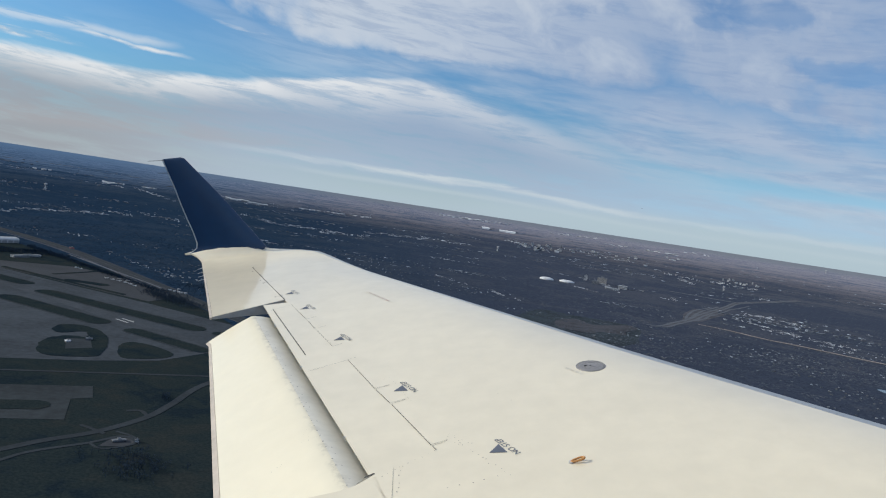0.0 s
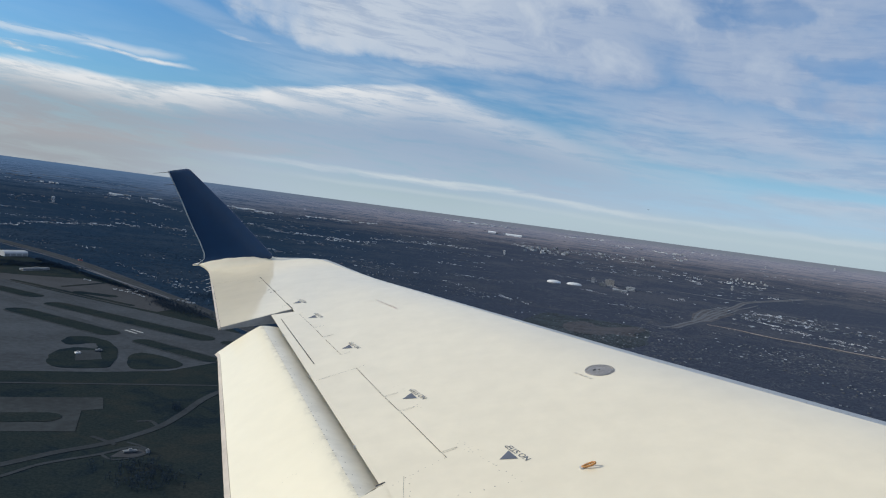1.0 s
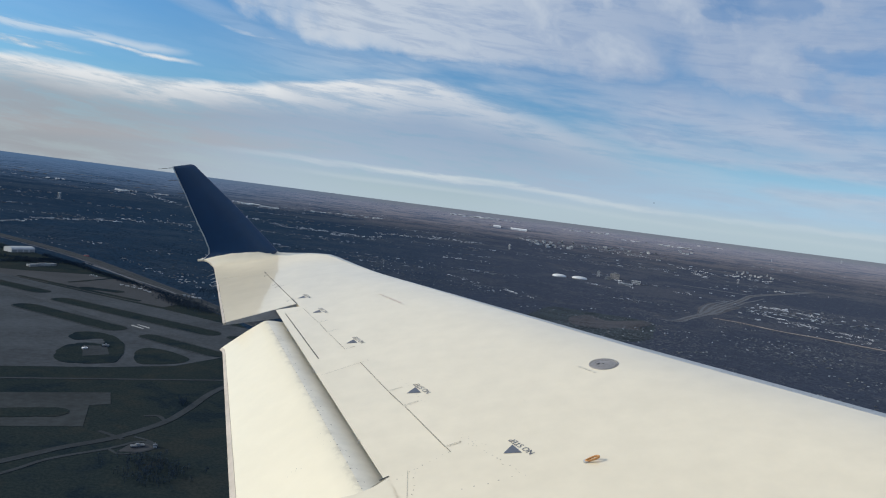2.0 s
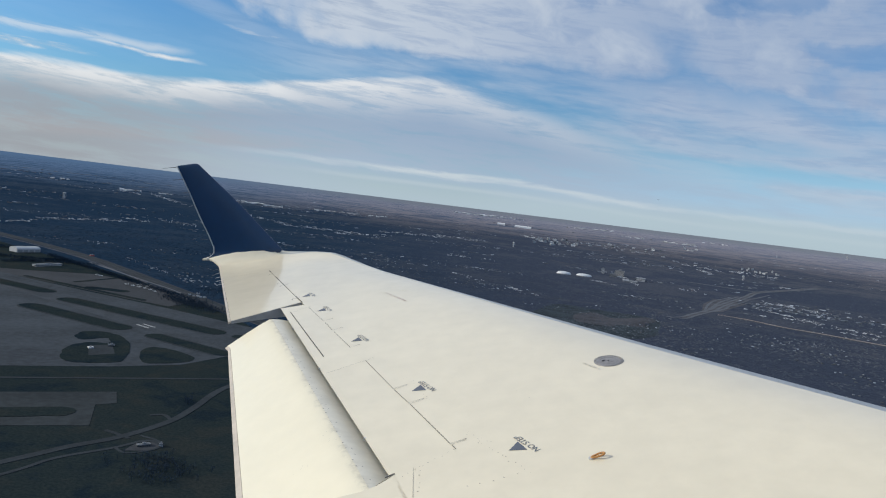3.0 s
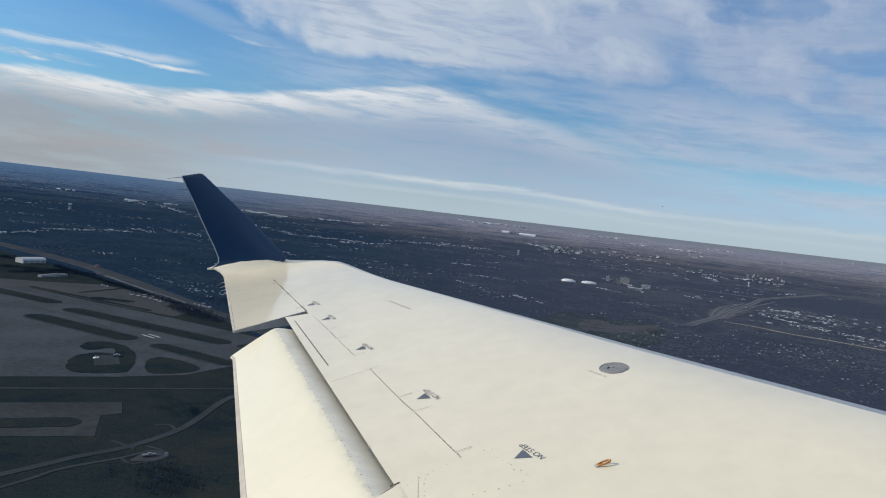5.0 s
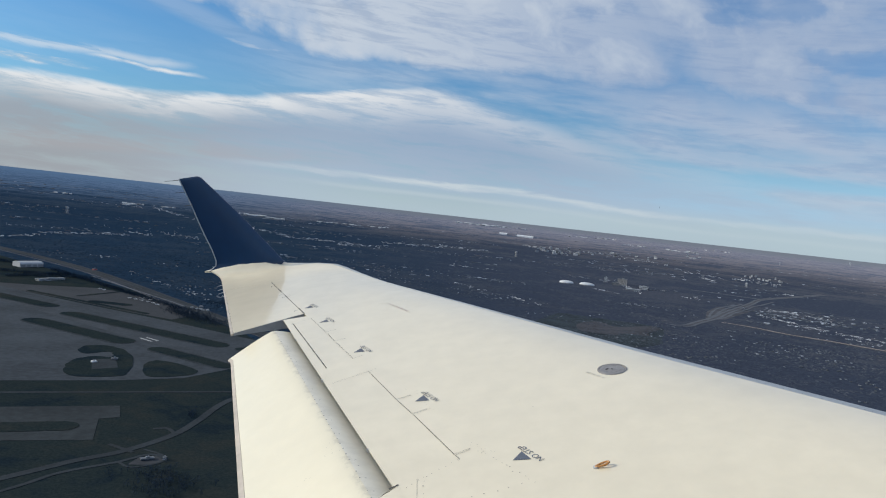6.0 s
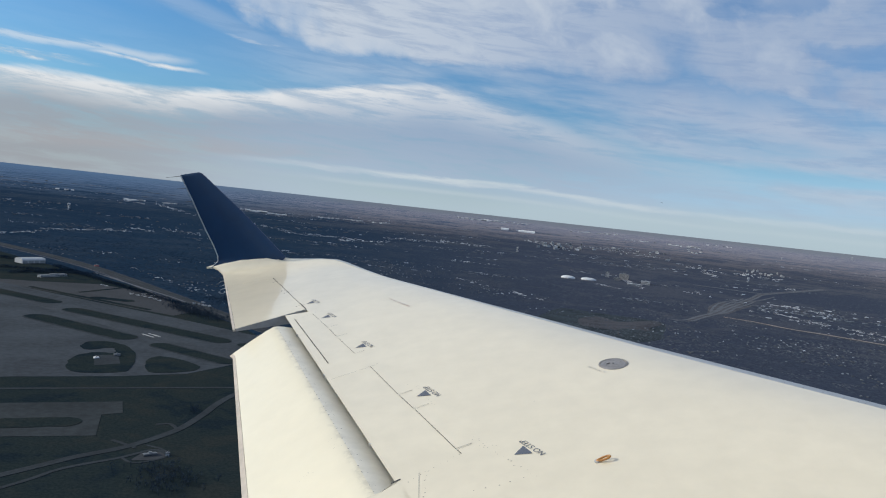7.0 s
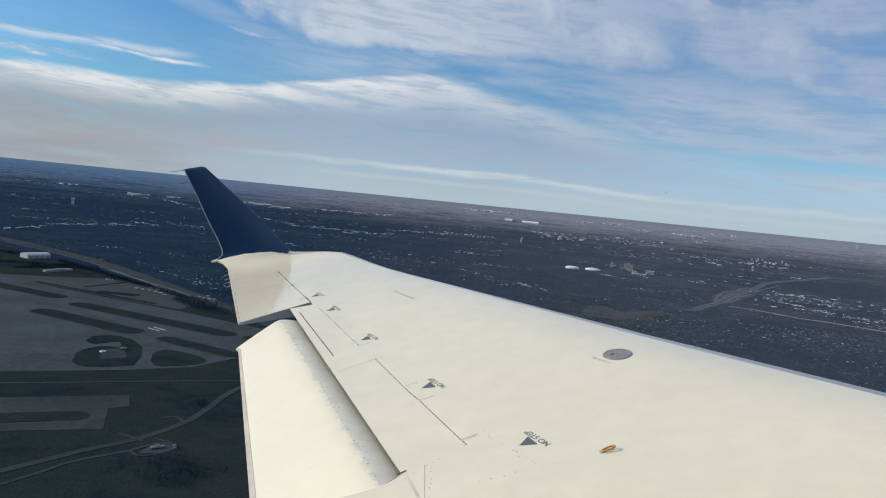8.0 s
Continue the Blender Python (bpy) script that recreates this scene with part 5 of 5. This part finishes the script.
def shed(x, y, k, size=1.0, turn=0.0):
    m = pose(x, y, land(x, y), 0, 0, tangent(x, y) + turn) @ Matrix.Diagonal((size * 1.15, size * 1.2, 0.05 + 0.22 * size, 1))
    if k in used:
        copy_thing(SHEDS[k], m)
    else:
        used.add(k)
        SHEDS[k].matrix_world = m
        tagged(SHEDS[k], SHED_SAY[k] + " among dark woods", "warehouse", "warehouses")


rng = random.Random(5)


def shed_row(x0, y0, x1, y1, count, size, kinds=(0, 0, 0, 1, 2, 3, 3, 3, 4)):
    """Sheds in a loose row along one street, white roofs among grey ones."""
    for i in range(count):
        t = (i + rng.random()) / count
        x, y = x0 + (x1 - x0) * t, y0 + (y1 - y0) * t
        r = math.hypot(x, y)
        k = 1 + rng.gauss(0, 0.011) * min(1.0, 2900 / r)
        shed(x * k, y * k, rng.choice(kinds), size * rng.choice((0.22, 0.3, 0.45, 0.6, 0.8, 1.2)), rng.uniform(-9, 9))


# along the highway and the near suburb
shed_row(-1245, 2737, -1206, 2839, 5, 0.40)
shed_row(-1223, 2941, -1087, 2909, 15, 0.26)
shed_row(-1163, 3105, -1006, 3162, 24, 0.26)
shed_row(-1016, 3272, -945, 3319, 10, 0.29)
shed_row(-852, 3274, -725, 3338, 11, 0.29)
shed_row(-1288, 3142, -1249, 3179, 5, 0.23)
shed_row(-800, 2317, -744, 2361, 6, 0.20)
shed_row(-1065, 3877, -903, 3886, 18, 0.20)
# the long belt across the middle distance
shed_row(-583, 3839, -539, 3858, 4, 0.32)
shed_row(-487, 3670, -261, 3713, 19, 0.32)
shed_row(-376, 3514, -276, 3545, 7, 0.48)
shed_row(-276, 3662, -102, 3690, 18, 0.40)
shed_row(-19, 3717, 71, 3728, 9, 0.48)
shed_row(102, 3909, 272, 3930, 16, 0.44)
shed_row(209, 3890, 419, 3897, 24, 0.48)
shed_row(439, 3941, 666, 3896, 22, 0.40)
shed_row(-57, 3082, 22, 3077, 5, 0.40)
shed_row(464, 3397, 617, 3361, 9, 0.32)
shed_row(375, 2603, 469, 2550, 8, 0.16)
shed_row(578, 3867, 660, 3877, 5, 0.40)
# round the domes and the far road
shed_row(1412, 3858, 1573, 3763, 7, .5)
shed_row(1579, 3977, 1879, 3918, 15, .4)
shed_row(519, 2444, 537, 2224, 8, 0.20)
shed_row(571, 2253, 596, 2233, 3, 0.32)
shed_row(1046, 2998, 1230, 3002, 8, .35)
shed_row(1697, 3659, 1852, 3630, 8, .4)
shed_row(1419, 3001, 1509, 3015, 4, .35)
shed_row(2009, 3237, 2060, 3237, 3, .6)
shed_row(2282, 3767, 2497, 3735, 6, .4)
shed_row(1705, 3461, 1755, 3409, 4, .4)
# works quarter beyond the sandy road
shed_row(1557, 2742, 1741, 2767, 11, .30, (0, 1, 1, 1, 2, 2, 3, 4))
shed_row(1702, 2703, 1956, 2757, 15, .30, (0, 1, 1, 1, 2, 2, 3, 4))
shed_row(1409, 2398, 1559, 2401, 9, .25, (0, 1, 1, 1, 2, 2, 3, 4))
shed_row(1534, 2361, 1648, 2342, 10, .28, (0, 1, 1, 1, 2, 2, 3, 4))
shed_row(1754, 2634, 1847, 2565, 12, .30, (0, 1, 1, 1, 2, 2, 3, 4))
shed_row(1685, 2364, 1627, 2089, 14, .22, (0, 1, 1, 1, 2, 2, 3, 4))
shed(-17, 3104, 0, 1.1, 4)
shed(2155, 3107, 0, 0.95, 3)
for x, y in ((-1067, 2328), (-1040, 2322), (-859, 2134), (-835, 2118), (-810, 2099), (-900, 2160)):
    shed(x, y, rng.choice((0, 1, 3)), rng.uniform(0.2, 0.35), rng.uniform(-20, 20))

RED_PANEL = material("red_metal_panel", (0.36, 0.09, 0.10), rough=0.6)
shop = put(make_flat("roadside_shop", 9, 7, 3, RED_PANEL, ROOF_GREY, 0), -690, 1925, 40, "red-walled roadside shop beside the highway", "shop")


def make_truck():
    ob = new("parked_truck")
    bm = bmesh.new()
    box(bm, -3.0, 2.4, -1.2, 1.2, 0.9, 3.4)
    part("cargo_box", bm, WALL_PALE, ob, "pale cargo box")
    bm = bmesh.new()
    box(bm, 2.5, 4.0, -1.1, 1.1, 0.7, 2.6)
    part("cab", bm, WALL_GREY, ob)
    for x in (-2.0, 3.2):
        for y in (-1.0, 1.0):
            bm = bmesh.new()
            rod(bm, (x, y - 0.15, 0.45), (x, y + 0.15, 0.45), 0.45, 0.45, 10)
            part("wheel", bm, RUBBER, ob)
    return ob


truck = put(make_truck(), -322, 1488, 20, "pale box truck parked beside the highway", "truck", "parked trucks")
rng = random.Random(9)
for i in range(5):
    x, y = -334 + i * 8 + rng.uniform(-3, 3), 1466 - i * 4 + rng.uniform(-5, 5)
    copy_thing(truck, pose(x, y, land(x, y), 0, 0, rng.uniform(10, 40)))
for i in range(16):
    x, y = -392 + 92 * rng.random(), 1666 + rng.gauss(0, 16)
    copy_thing(truck, pose(x, y, land(x, y), 0, 0, rng.uniform(0, 90)) @ Matrix.Diagonal((0.7, 0.7, 0.6, 1)))

# ---- houses: single ones nearby, the rest of the suburbs as one scatter
rng = random.Random(11)


def to_segment(p, a, b):
    a, b, p = Vector(a), Vector(b), Vector(p)
    t = max(0.0, min(1.0, (p - a).dot(b - a) / (b - a).length_squared))
    return (p - a.lerp(b, t)).length


CLEAR = [((430, 1740), (700, 1790), 26), ((520, 1840), (720, 1980), 10), ((700, 1790), (824, 1990), 12), ((876, 1963), (1014, 2092), 20), ((1014, 2092), (1166, 2282), 30), ((1166, 2282), (1750, 3020), 46), ((1750, 3020), (1998, 3140), 22), ((1088, 2220), (1153, 2144), 10), ((1153, 2144), (1204, 2102), 12), ((1204, 2102), (1262, 2010), 16), ((1262, 2010), (1446, 1850), 24), ((1446, 1850), (1560, 1762), 26),
         ((90, 530), (90, 650), 40), ((1150, 1360), (1290, 1280), 46), ((-1900, 2900), (-1066, 2230), 24), ((-1066, 2230), (-707, 1915), 30), ((-707, 1915), (-397, 1549), 30), ((-397, 1549), (-242, 1351), 26), ((-242, 1351), (60, 960), 22), ((-420, 380), (-228, 620), 9), ((-330, 440), (-193, 626), 7)]


def inside(p, poly):
    hit, j = False, len(poly) - 1
    for i in range(len(poly)):
        (x0, y0), (x1, y1) = poly[i], poly[j]
        if (y0 > p[1]) != (y1 > p[1]) and p[0] < (x1 - x0) * (p[1] - y0) / (y1 - y0) + x0:
            hit = not hit
        j = i
    return hit


def is_clear(x, y, margin=0.0):
    if inside((x, y), AIRFIELD):
        return False
    return all(to_segment((x, y), a, b) > w + margin for a, b, w in CLEAR)


HOUSES = [make_house(4.2, 3.0, 1.3), make_house(3.4, 2.8, 1.2), make_house(5.4, 2.8, 1.2), make_house(3.2, 3.0, 1.6)]
first = set()
streets = [(rng.uniform(20, 44), rng.uniform(1250, 2600), rng.uniform(-40, 40)) for _ in range(64)]
made, tries = 0, 0
while made < 290 and tries < 6000:
    tries += 1
    a, r, t = rng.choice(streets)
    x = r * math.sin(radians(a)) + rng.gauss(0, 42) * math.cos(radians(t)) + rng.gauss(0, 7)
    y = r * math.cos(radians(a)) + rng.gauss(0, 42) * math.sin(radians(t)) + rng.gauss(0, 7)
    if not is_clear(x, y, 8):
        continue
    k = rng.randrange(4)
    turn = t + rng.choice((0, 90)) + rng.uniform(-6, 6)
    if k in first:
        copy_thing(HOUSES[k], pose(x, y, land(x, y), 0, 0, turn))
    else:
        first.add(k)
        HOUSES[k].matrix_world = pose(x, y, land(x, y), 0, 0, turn)
        tagged(HOUSES[k], ["pale gabled suburban house under bare trees", "small gabled suburban house under bare trees", "long gabled suburban house under bare trees", "tall gabled suburban house under bare trees"][k], "house", "suburban houses")
    made += 1

house_v, house_f, house_m = [], [], []


def add_block(x, y, w, d, h, turn, gabled):
    z, b = land(x, y), len(house_v)
    c, s = math.cos(turn), math.sin(turn)
    for zz in (-2, h):
        for u, v in ((-1, -1), (1, -1), (1, 1), (-1, 1)):
            house_v.append((x + c * u * w / 2 - s * v * d / 2, y + s * u * w / 2 + c * v * d / 2, z + zz))
    for i in range(4):
        j = (i + 1) % 4
        house_f.append((b + i, b + j, b + 4 + j, b + 4 + i))
        house_m.append(0)
    b = len(house_v)
    for u, v in ((-1, -1), (1, -1), (1, 1), (-1, 1)):
        house_v.append((x + c * u * w / 1.9 - s * v * d / 1.9, y + s * u * w / 1.9 + c * v * d / 1.9, z + h))
    lift = d * (0.3 if gabled else 0.22)
    for u in (-1, 1):
        house_v.append((x + c * u * w / 2, y + s * u * w / 2, z + h + lift))
    house_f.extend([(b, b + 1, b + 5, b + 4), (b + 2, b + 3, b + 4, b + 5), (b + 1, b + 2, b + 5), (b + 3, b, b + 4)])
    house_m.extend([1, 1, 1, 1])


rng = random.Random(12)
towns = []
for _ in range(110):
    far = 1800 * (15000 / 1800) ** rng.random()      # range as if the plain went on
    towns.append((rng.uniform(-32, 46), far))
for i in range(170):  # clutter of the works quarter
    t, q = rng.random(), rng.random()
    x, y = 1440 + 460 * t + rng.gauss(0, 20), 2700 + 40 * t - 480 * q * (0.4 + 0.6 * t) + rng.gauss(0, 20)
    add_block(x, y, rng.uniform(4, 13), rng.uniform(4, 8), rng.uniform(1.2, 3.0), -math.atan2(x, y) + rng.choice((0.2, -0.15, 0.5)), False)
ROWS = [3000 + 1900 * i / 400 for i in range(401)]
SEEN = [r * EYE_HEIGHT / (EYE_HEIGHT + 0.5 - land(0, r)) for r in ROWS]
for i in range(2600):
    a, far = rng.choice(towns)
    a += rng.gauss(0, 52) / far * 57.3 * (1 + far / 4000)
    far *= 1 + rng.gauss(0, 0.014)
    r = far
    if far > 3000:
        k = min(range(0, 401, 4), key=lambda q: abs(SEEN[q] - far))
        r = ROWS[k] + rng.uniform(-8, 8)
    if r > 4700:
        continue
    x, y = r * math.sin(radians(a)), r * math.cos(radians(a))
    if not is_clear(x, y, 8):
        continue
    k = min(1.2, r / far * 2.0)
    big = rng.random() < (0.28 if far > 2600 else 0.0)
    add_block(x, y, rng.uniform(2, 4.6) * k * (3.5 if big else 1), rng.uniform(2.0, 3.4) * k * (1.6 if big else 1), rng.uniform(0.5, 1.2) * k, -radians(a) + (rng.gauss(0, 0.15) if big else rng.uniform(0, 3.14)), not big)
quarters = [(rng.uniform(-30, 45), 4200 * (15000 / 4200) ** rng.random()) for _ in range(46)]
for i in range(1500):
    a, far = rng.choice(quarters)
    a += rng.gauss(0, 1.6)
    far *= 1 + rng.gauss(0, 0.015)
    k = min(range(0, 401), key=lambda q: abs(SEEN[q] - far))
    r = ROWS[k]
    if r > 4780:
        continue
    x, y = r * math.sin(radians(a)), r * math.cos(radians(a))
    size = rng.choice((2, 3, 3, 4, 5, 6, 8, 14))
    add_block(x, y, size * rng.uniform(0.8, 1.6), size * 0.3 + 2, rng.uniform(0.5, 1.2), -radians(a) + rng.gauss(0, 0.05), False)
NEAR_COUNT = len(house_f)


def far_row(x0, y0, x1, y1, count, size):
    for i in range(count):
        t = rng.random()
        x, y = x0 + (x1 - x0) * t, y0 + (y1 - y0) * t
        k = 1 + rng.gauss(0, 0.0018)
        add_block(x * k, y * k, size * rng.uniform(0.4, 1.6), size * 0.4, size * rng.uniform(0.16, 0.36), -math.atan2(x, y) + rng.gauss(0, 0.1), False)


far_row(-1322, 4001, -1224, 4033, 14, 16)
far_row(-1132, 4053, -1056, 4094, 8, 14)
far_row(-727, 4196, -485, 4173, 34, 15)
far_row(-640, 4192, -600, 4188, 4, 24)
far_row(-1669, 3985, -1595, 4022, 8, 14)
far_row(-319, 4245, 120, 4288, 40, 12)
far_row(547, 4681, 822, 4662, 40, 13)
far_row(675, 4652, 1005, 4630, 40, 13)
far_row(1244, 4500, 1550, 4457, 30, 12)
far_row(1788, 4225, 1981, 4145, 26, 14)
far_row(1560, 4330, 1760, 4260, 14, 10)
far_row(2040, 4250, 2180, 4190, 10, 10)
FAR_COUNT = len(house_f)


def clutter(x0, y0, x1, y1, count, size):
    """Shops, yards and sheds of mixed size, loosely strung along a street."""
    for i in range(count):
        t = rng.random()
        x, y = x0 + (x1 - x0) * t, y0 + (y1 - y0) * t
        r = math.hypot(x, y)
        k = 1 + rng.gauss(0, 0.0075) * min(1.0, 2600 / r)
        s = size * (0.6 + 0.5 * r / 3500)
        long_ = rng.choice((3, 4, 5, 7, 9, 13, 20)) * s * rng.uniform(0.8, 1.3)
        if not is_clear(x * k, y * k, 2):
            continue
        add_block(x * k, y * k, long_, rng.uniform(2.5, 5) * s, rng.choice((0.3, 0.4, 0.5, 0.7, 1.2)) * s, -math.atan2(x, y) + rng.choice((0.0, 0.0, 0.0, 1.57)) + rng.gauss(0, 0.12), False)


clutter(-1453, 2988, -1174, 3155, 40, 0.6)
clutter(-1245, 2566, -1223, 2828, 30, 1.0)
clutter(-1255, 2901, -1013, 3155, 70, 1.0)
clutter(-1051, 3232, -923, 3204, 24, 1.0)
clutter(-918, 3310, -742, 3292, 34, 1.0)
clutter(-1175, 4028, -903, 3842, 50, 0.9)
clutter(-1349, 3977, -1208, 3972, 22, 1.0)
clutter(-1764, 3940, -1603, 3960, 16, 0.8)
clutter(-825, 2256, -755, 2297, 10, 1.0)
clutter(-755, 4201, -495, 4146, 46, 1.0)
clutter(-626, 3827, -377, 3694, 50, 0.9)
clutter(-445, 3674, -49, 3704, 90, 0.9)
clutter(-159, 3621, 96, 3712, 60, 1.0)
clutter(67, 3837, 402, 3865, 80, 1.0)
clutter(376, 3916, 649, 3860, 60, 1.0)
clutter(383, 3332, 600, 3268, 26, 0.8)
clutter(324, 2579, 421, 2406, 26, 0.6)
clutter(473, 2371, 499, 2177, 26, 0.9)
clutter(521, 2196, 540, 2146, 8, 1.0)
clutter(894, 4157, 1113, 3954, 60, 1.0)
clutter(1211, 4076, 1454, 3996, 50, 1.0)
clutter(1444, 3965, 1601, 3857, 36, 1.0)
clutter(1658, 3648, 1816, 3495, 44, 0.9)
clutter(1689, 3544, 1719, 3418, 18, 1.0)
clutter(1863, 3529, 2056, 3388, 44, 1.0)
clutter(1943, 3192, 1967, 3149, 12, 1.0)
clutter(1335, 2932, 1431, 2922, 20, 0.8)
clutter(1151, 3189, 1157, 2920, 40, 1.0)
clutter(950, 2964, 1027, 2832, 30, 0.8)
clutter(1573, 2839, 1632, 2703, 36, 0.8)
clutter(1650, 2734, 1784, 2556, 80, 0.8)
clutter(1441, 2508, 1528, 2225, 90, 0.7)
clutter(1429, 2290, 1506, 2192, 40, 0.8)
clutter(1515, 2176, 1609, 2072, 70, 0.6)
clutter(1470, 2055, 1524, 1960, 40, 0.6)
clutter(-693, 1923, -635, 1802, 8, 0.8)
clutter(-625, 1975, -257, 1501, 60, 0.5)
clutter(-459, 1613, -360, 1505, 40, 0.5)
clutter(1379, 2579, 1372, 2385, 24, 0.7)
me = bpy.data.meshes.new("suburb")
me.from_pydata(house_v, [], house_f)
me.materials.append(HOUSE_WALL)
me.materials.append(SPECK_ROOF)
me.materials.append(FAR_ROOF)
me.materials.append(YARD_ROOF)
house_m[NEAR_COUNT:FAR_COUNT] = [2] * (FAR_COUNT - NEAR_COUNT)
house_m[FAR_COUNT:] = [3] * (len(house_f) - FAR_COUNT)
me.polygons.foreach_set("material_index", house_m)
tagged(new("suburb_houses", me), "scattered pale and dark suburban roofs among woods", "houses", kind="stuff")

# ---- woods: bare crowns in clumps, with trunks
rng = random.Random(31)
tv, tf = [], []


def add_tree(x, y, size):
    """A bare crown: two uneven lobes reaching down to a short trunk."""
    z = land(x, y)
    for lobe in range(2):
        b = len(tv)
        cx, cy = x + rng.uniform(-0.45, 0.45) * size, y + rng.uniform(-0.45, 0.45) * size
        rr = size * rng.uniform(0.40, 0.65)
        turn = rng.uniform(0, 1.2)
        tv.append((cx + rng.uniform(-0.2, 0.2) * rr, cy, z + size * rng.uniform(0.18, 0.34)))
        for i in range(5):
            q = turn + 2 * math.pi * i / 5
            k = rr * rng.uniform(0.75, 1.25)
            tv.append((cx + k * math.cos(q), cy + k * math.sin(q), z + size * rng.uniform(0.0, 0.08)))
        for i in range(5):
            tf.append((b, b + 1 + i, b + 1 + (i + 1) % 5))
    b = len(tv)
    t = size * 0.05
    tv.extend([(x - t, y, z - 1), (x + t, y, z - 1), (x, y + t, z - 1), (x, y, z + size * 0.3)])
    tf.extend([(b, b + 1, b + 3), (b + 1, b + 2, b + 3), (b + 2, b, b + 3)])


def add_bare_tree(x, y, size):
    """A leafless tree: tapering trunk, spreading limbs and a cloud of fine twigs."""
    z = land(x, y)
    tall, wide = size * rng.uniform(0.75, 1.05), size * rng.uniform(0.30, 0.45)
    t = size * 0.035
    b = len(tv)
    tv.extend([(x - t, y - t, z - 0.5), (x + t, y - t, z - 0.5), (x, y + t, z - 0.5), (x, y, z + tall * 0.8)])
    tf.extend([(b, b + 1, b + 3), (b + 1, b + 2, b + 3), (b + 2, b, b + 3)])
    for i in range(46):
        q, h = rng.uniform(0, 6.283), rng.uniform(0.25, 1.0)
        reach = wide * math.sqrt(rng.random()) * math.sin(math.pi * min(1.0, 0.18 + 0.80 * h)) ** 0.6
        cx, cy, cz = x + reach * math.cos(q), y + reach * math.sin(q), z + tall * h
        k = size * rng.uniform(0.05, 0.11)
        b = len(tv)
        for _ in range(3):
            tv.append((cx + rng.uniform(-k, k), cy + rng.uniform(-k, k), cz + rng.uniform(-k, k)))
        tf.append((b, b + 1, b + 2))


made = 0
noise.seed_set(3)
while made < 62000:
    a = rng.uniform(-36, 48)
    u = rng.random()
    r = 950 * (4350 / 950) ** (u ** 0.8)
    x, y = r * math.sin(radians(a)), r * math.cos(radians(a))
    dense = noise.noise(Vector((x / 160, y / 160, 0.3))) + 0.5 * noise.noise(Vector((x / 45, y / 45, 7.1)))
    if dense < rng.uniform(-0.9, 0.15):
        continue
    if r < 1000 or r > 4300 or r < 2900 and not is_clear(x, y):
        continue
    add_tree(x, y, rng.uniform(2.3, 4.6) * max(0.4, (EYE_HEIGHT - land(x, y)) / EYE_HEIGHT))
    made += 1
# tree belts: along the canal beside the highway, by the hangar, and on the near slope
for x0, y0, x1, y1, wide, count in ((-760, 1845, -350, 1440, 11, 900), (-350, 1440, -250, 1310, 26, 360), (-760, 1700, -620, 1760, 12, 200), (-960, 1720, -705, 1762, 12, 420), (-1000, 1960, -880, 1900, 14, 200), (-300, 1600, -150, 1330, 60, 500), (-361, 1413, -298, 1349, 22, 260), (-777, 1660, -693, 1800, 10, 260), (-172, 790, -163, 762, 5, 18), (-170, 600, -120, 585, 22, 80), (-150, 610, -138, 560, 18, 50)):
    for i in range(count):
        t = rng.random()
        add_bare_tree(x0 + (x1 - x0) * t + rng.gauss(0, wide / 2), y0 + (y1 - y0) * t + rng.gauss(0, wide / 2), rng.uniform(4.0, 8.0))
me = bpy.data.meshes.new("woods")
me.from_pydata(tv, [], tf)
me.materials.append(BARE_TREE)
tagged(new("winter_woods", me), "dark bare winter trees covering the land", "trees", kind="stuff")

# ---- another airliner far off in the sky


def make_far_airliner():
    ob = new("distant_airliner")
    bm = bmesh.new()
    rings = []
    for x, r in ((-15, 0.3), (-10, 1.2), (-4, 1.8), (9, 1.8), (13, 1.2), (15, 0.3)):
        rings.append([(x, r * math.cos(t), r * math.sin(t)) for t in (2 * math.pi * i / 10 for i in range(10))])
    loft(bm, rings)
    part("fuselage", bm, RUBBER, ob, smooth=True)
    for s in (-1, 1):
        bm = bmesh.new()
        prism(bm, [(3.5, s * 1.5), (-1.0, s * 1.5), (-4.0, s * 14), (-2.6, s * 14)], -0.6, -0.2)
        part("wing", bm, RUBBER, ob)
    bm = bmesh.new()
    prism(bm, [(-14.5, -0.2), (-11, -0.2), (-11, 0.2), (-14.5, 0.2)], 1.0, 5.5)
    part("fin", bm, RUBBER, ob)
    return ob


far = make_far_airliner()
far.matrix_world = pose(1660, 4080, 420, 0, 0, 20) @ Matrix.Diagonal((0.5, 0.5, 0.5, 1))
tagged(far, "tiny dark airliner far off in the sky", "aircraft")
